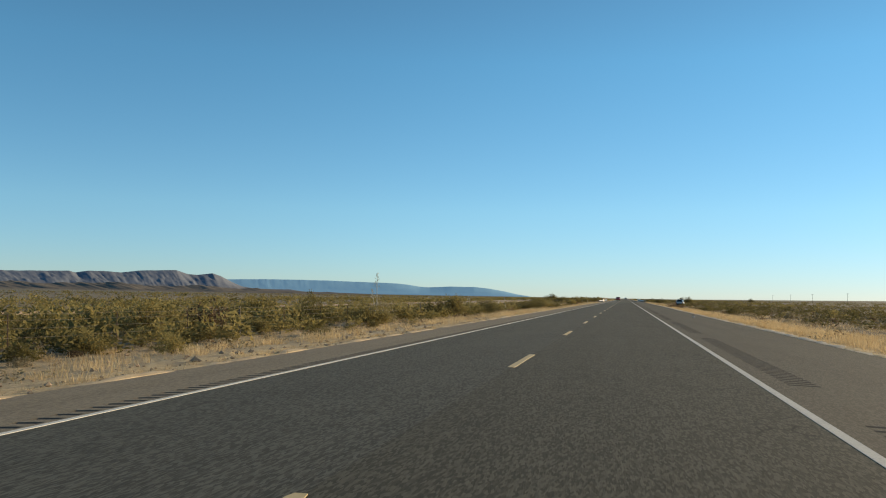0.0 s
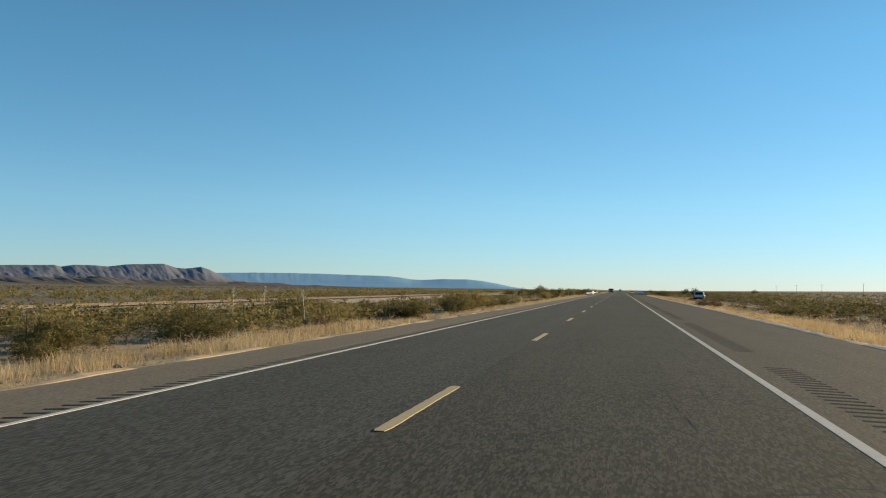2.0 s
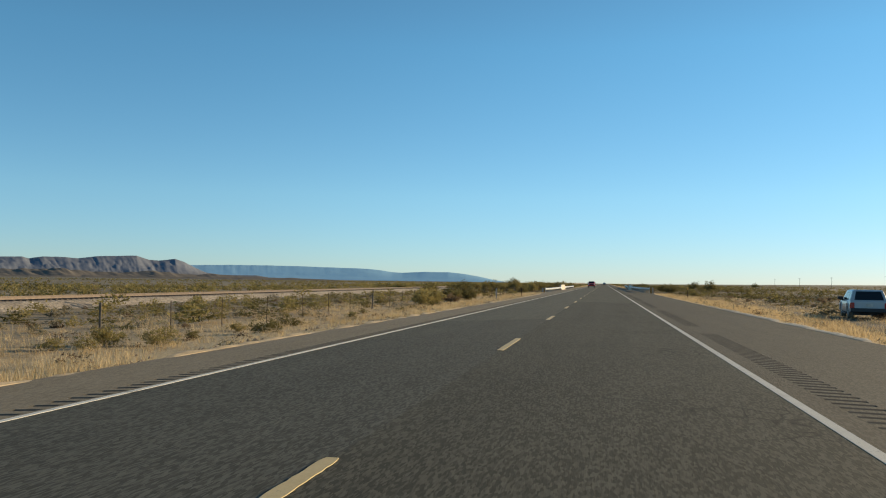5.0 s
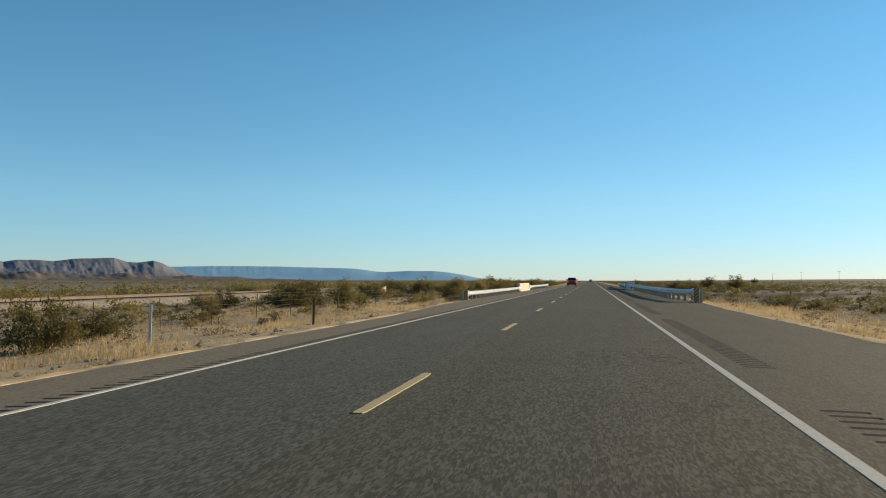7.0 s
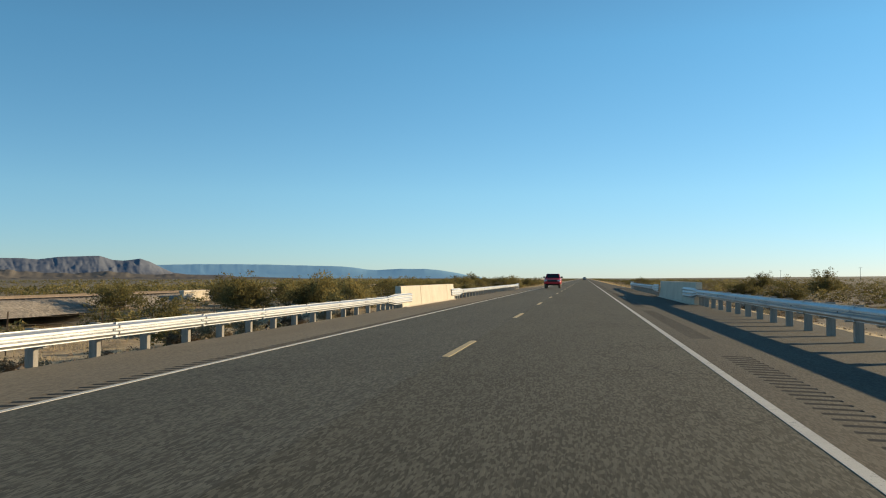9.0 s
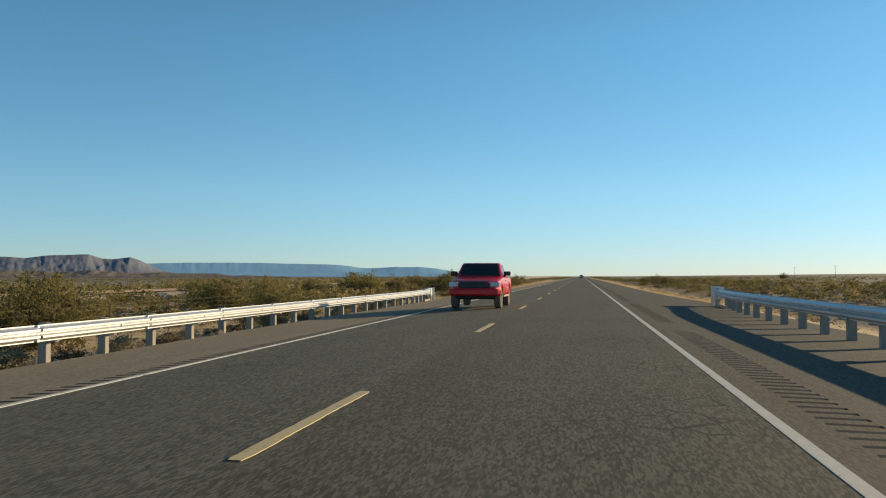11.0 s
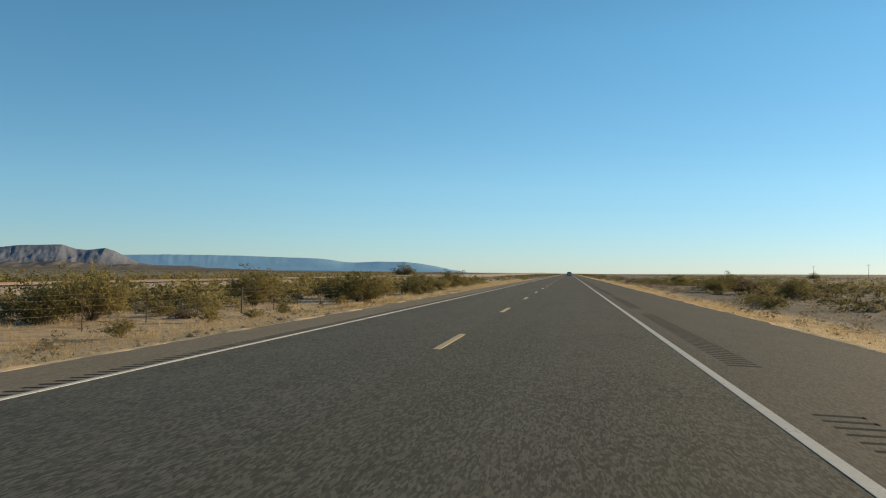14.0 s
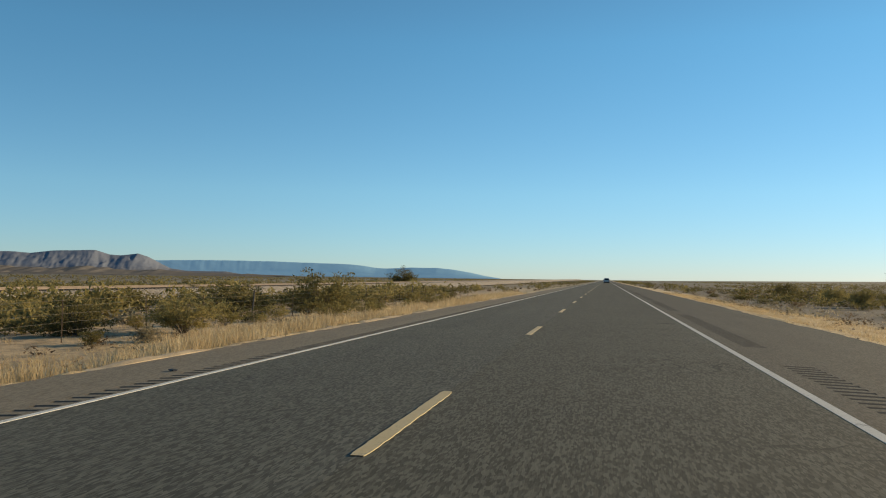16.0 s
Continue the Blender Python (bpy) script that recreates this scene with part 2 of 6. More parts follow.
M_GREYBUSH = leafy("saltbush_leaves", [(0.20, 0.172, 0.106), (0.275, 0.236, 0.15), (0.36, 0.31, 0.205)], through=0.45)
M_BROWNBUSH = leafy("dry_brush_twigs", [(0.12, 0.085, 0.052), (0.175, 0.125, 0.077), (0.235, 0.172, 0.108)], through=0.4)
M_GRASS = leafy("dry_grass", [(0.40, 0.280, 0.132), (0.61, 0.460, 0.245), (0.79, 0.635, 0.395)], through=0.45)
M_STALK = surface("yucca_stalk", (0.42, 0.38, 0.28), (0.62, 0.57, 0.45), 30, 4, 0.85)
M_YUCCA = leafy("yucca_blades", [(0.08, 0.085, 0.04), (0.14, 0.14, 0.07), (0.22, 0.20, 0.11)])


def ground_material():
    m, nt, b = material("desert_soil", 0.95)
    v = coords(nt)
    grit, lump, wide = noise_tex(nt, v, 7.0, 6, 0.75), noise_tex(nt, v, 0.9, 5, 0.7), noise_tex(nt, v, 0.035, 4)
    soil = ramp(nt, grit, [(0.30, (0.125, 0.094, 0.052)), (0.50, (0.27, 0.208, 0.122)), (0.70, (0.43, 0.34, 0.21))])
    pale = ramp(nt, grit, [(0.3, (0.26, 0.196, 0.112)), (0.7, (0.52, 0.408, 0.245))])
    bare = ramp(nt, wide, [(0.50, (0, 0, 0)), (0.60, (1, 1, 1))])
    sep = nt.nodes.new("ShaderNodeSeparateXYZ")
    nt.links.new(v, sep.inputs[0])
    # blown sand lies open on the banks of the wash
    along = add(nt, "ShaderNodeMapRange", **{"From Min": 290.0, "From Max": 750.0})
    nt.links.new(sep.outputs[1], along.inputs["Value"])
    across = add(nt, "ShaderNodeMapRange", **{"From Min": -44.0, "From Max": 36.0})
    nt.links.new(sep.outputs[0], across.inputs["Value"])
    sandy = mix(nt, ramp(nt, along.outputs[0], [(0.0, (0, 0, 0)), (0.05, (1, 1, 1)), (0.9, (1, 1, 1)), (1.0, (0, 0, 0))]),
                ramp(nt, across.outputs[0], [(0.05, (0, 0, 0)), (0.14, (1, 1, 1)), (0.44, (1, 1, 1)), (0.47, (0, 0, 0))]), 1.0, "MULTIPLY")
    sand = ramp(nt, grit, [(0.3, (0.35, 0.242, 0.132)), (0.7, (0.57, 0.418, 0.248))])
    c = mix(nt, soil, pale, bare)
    # a thin brown cover of dead scrub and cobbles away from the road
    away = nt.nodes.new("ShaderNodeMath")
    away.operation = "ABSOLUTE"
    nt.links.new(sep.outputs[0], away.inputs[0])
    reach = add(nt, "ShaderNodeMapRange", **{"From Min": 10.5, "From Max": 60.0})
    nt.links.new(away.outputs[0], reach.inputs["Value"])
    cover = mix(nt, ramp(nt, reach.outputs[0], [(0.0, (0, 0, 0)), (0.06, (0.65, 0.65, 0.65)), (1.0, (0.85, 0.85, 0.85))]), ramp(nt, noise_tex(nt, v, 0.06, 4, 0.7), [(0.38, (1, 1, 1)), (0.58, (0.45, 0.45, 0.45))]), 1.0, "MULTIPLY")
    c = mix(nt, c, ramp(nt, lump, [(0.35, (0.085, 0.066, 0.036)), (0.65, (0.20, 0.155, 0.088))]), cover)
    # the soil right of the road is darker
    c = mix(nt, c, ramp(nt, grit, [(0.3, (0.052, 0.039, 0.024)), (0.7, (0.150, 0.113, 0.070))]), ramp(nt, across.outputs[0], [(0.66, (0, 0, 0)), (0.70, (0.8, 0.8, 0.8))]))
    # far out the low scrub closes over the soil
    far = add(nt, "ShaderNodeMapRange", **{"From Min": 45.0, "From Max": 260.0})
    nt.links.new(away.outputs[0], far.inputs["Value"])
    ahead = add(nt, "ShaderNodeMapRange", **{"From Min": 700.0, "From Max": 1300.0})
    nt.links.new(sep.outputs[1], ahead.inputs["Value"])
    closed = mix(nt, mix(nt, ramp(nt, far.outputs[0], [(0.0, (0, 0, 0)), (1.0, (0.95, 0.95, 0.95))]), ahead.outputs[0], 1.0, "LIGHTEN"), ramp(nt, noise_tex(nt, coords(nt, (1.0, 0.35, 1.0)), 0.02, 5, 0.7), [(0.36, (1, 1, 1)), (0.64, (0.35, 0.35, 0.35))]), 1.0, "MULTIPLY")
    c = mix(nt, c, ramp(nt, noise_tex(nt, v, 0.25, 4, 0.8), [(0.35, (0.055, 0.050, 0.024)), (0.65, (0.135, 0.115, 0.060))]), closed)
    c = mix(nt, c, sand, mix(nt, sandy, ramp(nt, lump, [(0.40, (0.15, 0.15, 0.15)), (0.54, (1, 1, 1))]), 1.0, "MULTIPLY"))
    # dark twigs and dung-coloured debris
    c = mix(nt, c, (0.045, 0.034, 0.024), ramp(nt, noise_tex(nt, v, 2.6, 6, 0.8), [(0.57, (0, 0, 0)), (0.68, (0.55, 0.55, 0.55))]))
    # straw litter on the verges beside the pavement
    verge = ramp(nt, across.outputs[0], [(0.33, (0, 0, 0)), (0.37, (0.4, 0.4, 0.4)), (0.435, (0.7, 0.7, 0.7)), (0.458, (1, 1, 1)), (0.668, (1, 1, 1)), (0.682, (0.7, 0.7, 0.7)), (0.705, (0, 0, 0))])
    straw = ramp(nt, grit, [(0.3, (0.32, 0.225, 0.105)), (0.5, (0.54, 0.40, 0.205)), (0.72, (0.74, 0.575, 0.33))])
    patchy = ramp(nt, lump, [(0.36, (0.25, 0.25, 0.25)), (0.52, (1, 1, 1))])
    c = mix(nt, c, straw, mix(nt, verge, patchy, 1.0, "MULTIPLY"))
    nt.links.new(c, b.inputs["Base Color"])
    bump(nt, b, mix(nt, grit, lump, 0.5), 1.0, 0.08)
    return m


M_GROUND = ground_material()


def rock_material(name, low, high, band, fine, soil=None, relief=5.0):
    m, nt, b = material(name, 0.95)
    v = coords(nt)
    strata = noise_tex(nt, coords(nt, (0.15, 0.15, 1.6)), band, 4)
    crag = noise_tex(nt, v, fine, 5)
    c = mix(nt, ramp(nt, strata, [(0.35, low), (0.65, high)]), ramp(nt, crag, [(0.35, low), (0.65, high)]), 0.5)
    if soil:
        sep = nt.nodes.new("ShaderNodeSeparateXYZ")
        nt.links.new(v, sep.inputs[0])
        h = add(nt, "ShaderNodeMapRange", **{"From Min": 0.0, "From Max": 100.0})
        nt.links.new(sep.outputs[2], h.inputs["Value"])
        c = mix(nt, c, soil, ramp(nt, mix(nt, h.outputs[0], crag, 0.25), [(0.10, (0.9, 0.9, 0.9)), (0.33, (0, 0, 0))]))
    nt.links.new(c, b.inputs["Base Color"])
    bump(nt, b, crag, 1.0, relief)
    b.inputs["Specular IOR Level"].default_value = 0.0
    return m


# bluish haze is mixed into the mesa's base tones
M_MESA = rock_material("haze_grey_mesa_rock", (0.180, 0.198, 0.238), (0.200, 0.216, 0.252), 0.02, 0.010, (0.165, 0.155, 0.150), 4.0)
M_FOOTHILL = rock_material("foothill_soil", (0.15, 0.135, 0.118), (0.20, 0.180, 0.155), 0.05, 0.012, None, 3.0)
# the far ridge's blue is distance haze put into the rock's colour
M_FARRIDGE = rock_material("haze_blue_ridge_rock", (0.285, 0.485, 0.66), (0.297, 0.50, 0.675), 0.004, 0.003, None, 1.0)

# ---- helpers for building ----


def mesh_of(name, bm, mat):
    me = bpy.data.meshes.new(name)
    bm.normal_update()
    bm.to_mesh(me)
    bm.free()
    for m in (mat if isinstance(mat, (list, tuple)) else [mat]):
        me.materials.append(m)
    return me


def part(name, bm, mat, parent=None, label=""):
    ob = new(name, mesh_of(name, bm, mat) if isinstance(bm, bmesh.types.BMesh) else bm)
    if parent:
        ob.parent = parent
    return tagged(ob, label)


def thing(name, label, category, m=None, group="", kind=""):
    ob = new(name)
    ob.empty_display_size = 0.2
    if m is not None:
        ob.matrix_world = m
    return tagged(ob, label, category, group, kind)


def box(bm, lo, hi, bevel=0.0, mat=0):
    r = bmesh.ops.create_cube(bm, size=1.0)
    vs = r["verts"]
    for v in vs:
        v.co = Vector([(a + b) / 2 + c * (b - a) for a, b, c in zip(lo, hi, v.co)])
    fs = list({f for v in vs for f in v.link_faces})
    for f in fs:
        f.material_index = mat
    if bevel:
        es = list({e for v in vs for e in v.link_edges})
        r = bmesh.ops.bevel(bm, geom=es, offset=bevel, segments=1, affect="EDGES", profile=0.5)
        for f in r["faces"]:
            f.material_index = mat
    return vs


def tube(bm, p, q, r0, r1, sides=6):
    p, q = Vector(p), Vector(q)
    d = (q - p)
    rot = d.to_track_quat("Z", "Y").to_matrix().to_4x4()
    bmesh.ops.create_cone(bm, cap_ends=True, segments=sides, radius1=r0, radius2=r1, depth=d.length,
                          matrix=Matrix.Translation((p + q) / 2) @ rot)


def soup(name, verts, faces, mat, smooth=False):
    """A mesh from arrays of vertices and of faces with one corner count."""
    me = bpy.data.meshes.new(name)
    verts, faces = np.asarray(verts, np.float32), np.asarray(faces, np.int32)
    n, k = faces.shape
    me.vertices.add(len(verts))
    me.vertices.foreach_set("co", verts.ravel())
    me.loops.add(n * k)
    me.loops.foreach_set("vertex_index", faces.ravel())
    me.polygons.add(n)
    me.polygons.foreach_set("loop_start", np.arange(0, n * k, k, dtype=np.int32))
    me.polygons.foreach_set("loop_total", np.full(n, k, np.int32))
    me.polygons.foreach_set("use_smooth", np.full(n, smooth))
    me.update(calc_edges=True)
    me.materials.append(mat)
    return me


def grid_faces(nu, nv):
    i, j = np.meshgrid(np.arange(nu - 1), np.arange(nv - 1), indexing="ij")
    a = (i * nv + j).ravel()
    return np.stack([a, a + nv, a + nv + 1, a + 1], 1)


def value_noise(x, y, seed=0):
    x, y = np.asarray(x, float), np.asarray(y, float)
    xi, yi = np.floor(x), np.floor(y)
    fx, fy = x - xi, y - yi
    fx, fy = fx * fx * (3 - 2 * fx), fy * fy * (3 - 2 * fy)

    def h(a, b):
        s = np.sin(a * 127.1 + b * 311.7 + seed * 74.7) * 43758.5453
        return s - np.floor(s)
    return (h(xi, yi) * (1 - fx) + h(xi + 1, yi) * fx) * (1 - fy) + (h(xi, yi + 1) * (1 - fx) + h(xi + 1, yi + 1) * fx) * fy


def fractal(x, y, octaves=4, seed=0):
    s, amp, tot = 0, 1.0, 0
    for o in range(octaves):
        s = s + amp * value_noise(x * 2 ** o, y * 2 ** o, seed + o)
        tot += amp
        amp *= 0.5
    return s / tot


# ---- the road's cross-section and the ground ----
LANE, EDGE_L, EDGE_R = 3.645, -6.05, 7.75
Z_L, Z_R = -0.164, -0.014


def edge_l(y):
    """The pavement's edge on the far side: it wavers, and widens at the bridge."""
    y = np.asarray(y, float)
    e = np.interp(y, [-60, 11, 78, 160, 250, 270, 288, 432, 441, 471, 505, 537, 620], [-6.1, -6.1, -6.25, -6.1, -5.85, -5.95, -7.05, -7.1, -6.35, -5.7, -5.75, -5.9, -6.0])
    return e + 0.16 * (fractal(y / 7.0, y * 0 + 1.5, 3, 61) - 0.5)


def edge_r(y):
    y = np.asarray(y, float)
    e = np.interp(y, [-60, 100, 125, 200, 276, 290, 410, 430, 465, 540, 640], [7.8, 7.8, 8.1, 8.0, 8.0, 8.5, 8.5, 7.6, 7.25, 7.3, 7.4])
    return e + 0.16 * (fractal(y / 7.0, y * 0 + 8.5, 3, 62) - 0.5)


def road_z(x):
    x = np.asarray(x, float)
    right = np.where(x < LANE, Z_R * x / LANE, Z_R - 0.028 * (x - LANE))
    left = np.where(-x < LANE, Z_L * -x / LANE, Z_L - 0.055 * (-x - LANE))
    return np.where(x >= 0, right, left)


def ground_z(x, y):
    x, y = np.asarray(x, float), np.asarray(y, float)
    el, er = edge_l(y), edge_r(y)
    out = np.where(x > 0, x - er, el - x)
    edge = np.where(x > 0, road_z(er), road_z(el))
    t = np.clip(out / np.where(x > 0, 4.0, 6.0), 0, 1)
    t = t * (1.4 - 0.4 * t)
    z = (edge - np.where(x > 0, 0.004, 0.015)) * (1 - t) + np.where(x > 0, -0.50, -0.92) * t
    z = z + np.clip(out / 2.0, 0, 1) * (0.16 * (fractal(x / 5, y / 5, 3, 3) - 0.5) + 0.5 * (fractal(x / 45, y / 45, 2, 9) - 0.5))
    # the wash that the bridge crosses
    mid = 356 + 0.06 * x + 3 * np.sin(x / 14)
    wash = np.exp(-((y - mid) / 8.0) ** 4) * np.clip((out - 0.6) / 4, 0, 1)
    z = z - 1.3 * wash - 0.30 * np.exp(-((y - 352) / 42.0) ** 2) * np.clip((out - 0.5) / 2.5, 0, 1) * np.clip((26 - out) / 8, 0, 1)
    # hummocks of blown sand on the banks of the wash
    bank = np.exp(-((y - 338) / 22.0) ** 2) * np.clip((-x - 11) / 5, 0, 1) * np.clip((x + 33) / 6, 0, 1)
    z = z + bank * (0.9 * np.abs(fractal(x / 7, y / 8, 3, 71) - 0.5))
    z = z - 0.15 * np.clip((-x - 15) / 9, 0, 1) * np.clip((x + 70) / 20, 0, 1)
    # the plain falls away gently behind the railway and climbs on the other side
    z = z - 2.4 * np.clip((-x - 60) / 900, 0, 1) + 0.011 * np.maximum(x - 260, 0)
    return np.where(out < -0.35, edge - 0.5, z)


gx = np.unique(np.concatenate([-np.geomspace(60, 4800, 45), np.arange(-60, -16, 1.5), np.arange(-16, EDGE_L - 0.4, 0.45), [EDGE_L + 0.5, EDGE_L + 0.34, EDGE_L + 0.25, EDGE_L + 0.02, EDGE_L, EDGE_L - 0.12, EDGE_L - 0.24, EDGE_L - 0.36],
                               [0.0], [EDGE_R, EDGE_R - 0.02, EDGE_R - 0.25, EDGE_R - 0.34, EDGE_R - 0.5, EDGE_R + 0.12, EDGE_R + 0.24, EDGE_R + 0.36], np.arange(EDGE_R + 0.6, 16, 0.45), np.arange(16, 60, 1.5), np.geomspace(60, 4800, 45)]))
gy = np.unique(np.concatenate([-np.geomspace(60, 1200, 12), np.arange(-60, 700, 1.6), np.geomspace(700, 4900, 60)]))
GX, GY = np.meshgrid(gx, gy, indexing="ij")
# the columns follow the pavement's edges
GX = GX + np.where(GX < -1, (edge_l(GY) - EDGE_L) * np.clip((GX + 22) / 13, 0, 1), 0) + np.where(GX > 1, (edge_r(GY) - EDGE_R) * np.clip((24 - GX) / 13, 0, 1), 0)
GZ = ground_z(GX, GY)
ground = new("ground", soup("ground", np.stack([GX, GY, GZ], -1).reshape(-1, 3), grid_faces(len(gx), len(gy)), M_GROUND, True))
tagged(ground, "sandy desert soil with gravel and straw-coloured stubble", "ground", kind="structure")

# ---- road ----
ROAD_Y0, ROAD_Y1 = -150.0, 3200.0
ys = np.unique(np.concatenate([np.arange(ROAD_Y0, 800, 10.0), np.geomspace(800, ROAD_Y1, 30)]))


def strip(name, x0, x1, mat, lift=0.0, cuts=2, jag=0.0, y0=ROAD_Y0, y1=ROAD_Y1, edge=None):
    """A sheet that lies along the road between two lines, with a skirt on both sides. edge: the line that its outer side follows."""
    yy = np.unique(np.concatenate([[y0], ys[(ys > y0) & (ys < y1)], [y1]]))
    if jag:
        yy = np.unique(np.concatenate([yy, np.arange(max(y0, -60), min(y1, 700), 0.6)]))
    xs = np.linspace(x0, x1, cuts)
    X, Y = np.meshgrid(xs, yy, indexing="ij")
    if jag:
        w = jag * (fractal(yy / 0.9, yy * 0 + 5.5, 3, 21) - 0.5) + jag * (fractal(yy / 9, yy * 0 + 2.5, 2, 22) - 0.5)
        X[-1 if x1 > 0 else 0] += w + (edge(yy) - (x1 if x1 > 0 else x0) if edge else 0)
    Z = road_z(X) + lift
    top = np.stack([X, Y, Z], -1)
    rows = np.concatenate([top[:1] - [0, 0, 0.25 + lift], top, top[-1:] - [0, 0, 0.25 + lift]])
    return soup(name, rows.reshape(-1, 3), grid_faces(cuts + 2, len(yy)), mat)


road = thing("road", "two-lane asphalt highway with wide paved shoulders", "road", kind="structure")
part("lane", strip("lane", -LANE, 0, M_LANE_LEFT, y1=196.0), None, road, "asphalt a little paler than the right lane's")
part("lane", strip("lane", 0.0, LANE, M_LANE, y1=222.0), None, road)
part("lane", strip("lane", -LANE, 0, M_LANE_PALE, y0=196.0), None, road, "palest asphalt, from y = 196 on")
part("lane", strip("lane", 0.0, LANE, M_LANE_MID, y0=222.0), None, road)
RUM_R = (LANE + 0.42, LANE + 0.86)
RUM_L = (-LANE - 0.46, -LANE - 0.13)
part("shoulder", strip("shoulder", EDGE_L, RUM_L[0], M_SHOULDER_PALE, 0, 2, 0.30, edge=edge_l), None, road, "lighter brownish asphalt shoulder with a crumbling edge")
part("shoulder", strip("shoulder", RUM_L[1], -LANE, M_SHOULDER_PALE), None, road)
part("shoulder", strip("shoulder", LANE, RUM_R[0], M_SHOULDER), None, road)
part("shoulder", strip("shoulder", RUM_R[1], EDGE_R, M_SHOULDER, 0, 2, 0.30, edge=edge_r), None, road, "lighter brownish asphalt shoulder with a crumbling edge")


def rumble(name, x0, x1, on, mat):
    """A band of shoulder with milled grooves across it."""
    pitch, yy, zz, dark = 0.305, [ROAD_Y0], [0.0], []
    k = 0
    while True:
        y = -20 + pitch * k
        k += 1
        if y > 760:
            break
        if on(y):
            for dy, dz, d in ((0.0, 0.0, True), (0.04, -0.011, True), (0.09, -0.011, True), (0.13, 0.0, False)):
                yy.append(y + dy), zz.append(dz), dark.append((len(yy) - 1, d))
        else:
            yy.append(y), zz.append(0.0)
    yy.append(ROAD_Y1), zz.append(0.0)
    yy, zz = np.array(yy), np.array(zz)
    xs = np.array([x0, x0 + 0.01, x1 - 0.01, x1])
    X, Y = np.meshgrid(xs, yy, indexing="ij")
    Z = road_z(X) + np.stack([zz * 0, zz, zz, zz * 0])
    me = soup(name, np.stack([X, Y, Z], -1).reshape(-1, 3), grid_faces(4, len(yy)), mat)
    me.materials.append(M_GROOVE)
    idx = np.zeros((3, len(yy) - 1), np.int32)
    for i, d in dark:
        if d:
            idx[:, i] = 1
    me.polygons.foreach_set("material_index", idx.ravel())
    return me


tagged(part("rumble_strip", rumble("rumble_strip", *RUM_R, lambda y: (y - 11.15) % 18.288 < 14.7, M_SHOULDER), None, road, "milled grooves across the shoulder, darker than it, in groups"), kind="stuff")
tagged(part("rumble_strip", rumble("rumble_strip", *RUM_L, lambda y: True, M_SHOULDER_PALE), None, road, "continuous milled grooves beside the edge line"), kind="stuff")
part("edge_line", strip("edge_line", -LANE - 0.052, -LANE + 0.052, M_LINE_BRIGHT, 0.004, 3), None, road, "white painted edge line")
part("edge_line", strip("edge_line", LANE - 0.02, LANE + 0.095, M_LINE, 0.004, 3), None, road, "white painted edge line")



def crack(x, y0, y1, width, seed):
    """An open crack that wanders along the lane, broken into ragged pieces."""
    r = np.random.default_rng(seed)
    yy = np.arange(y0, y1, 0.045)
    mid = x + 0.16 * (fractal(yy / 1.1, yy * 0 + seed, 4, seed) - 0.5) + 0.10 * (fractal(yy / 0.16, yy * 0 + seed, 2, seed + 1) - 0.5)
    half = width * np.clip(fractal(yy / 0.35, yy * 0 + 3.3, 3, seed + 2) * 2.4 - 0.75, 0.02, 1.2) * r.uniform(0.6, 1.3, len(yy))
    X = np.stack([mid - half, mid + half])
    Z = road_z(X) + 0.003
    return soup("crack", np.stack([X, np.stack([yy, yy]), Z], -1).reshape(-1, 3), grid_faces(2, len(yy)), M_CRACK)


for i, (x, y0, y1, w) in enumerate(((2.38, 293.0, 304.6, 0.055), (2.45, 74.0, 81.0, 0.02), (2.55, 409.0, 417.0, 0.022), (3.34, 514.0, 524.0, 0.022), (3.30, 412.0, 416.5, 0.018), (2.5, 196.0, 203.0, 0.018))):
    part("crack", crack(x, y0, y1, w, 60 + i), None, road, "ragged open crack along the wheel path")



def dash_mesh(seed):
    """A painted dash, 4 mm thick, its edges worn uneven."""
    r = np.random.default_rng(seed)
    n = 34
    yy = np.linspace(0.0, 3.2, n)
    half = 0.058 + 0.004 * r.normal(size=(2, n)).clip(-1.6, 1.0)
    half[:, 0] *= 0.75
    half[:, -1] *= 0.7
    X = np.stack([-half[0], -half[0], half[1], half[1]])
    Z = np.stack([yy * 0 - 0.004, yy * 0 + 0.004, yy * 0 + 0.004, yy * 0 - 0.004])
    return soup("centre_dash", np.stack([X, np.stack([yy] * 4), Z], -1).reshape(-1, 3), grid_faces(4, n), M_DASH)


DASHES = [dash_mesh(80 + k) for k in range(5)]
for k in range(-3, 110):
    d = part("centre_dash", DASHES[k % 5], None, road)
    d.location = (0, 0.119 + 12.192 * k, 0.002)

# ---- distant mountains ----
EYE0 = np.array([2.0, 272.0])


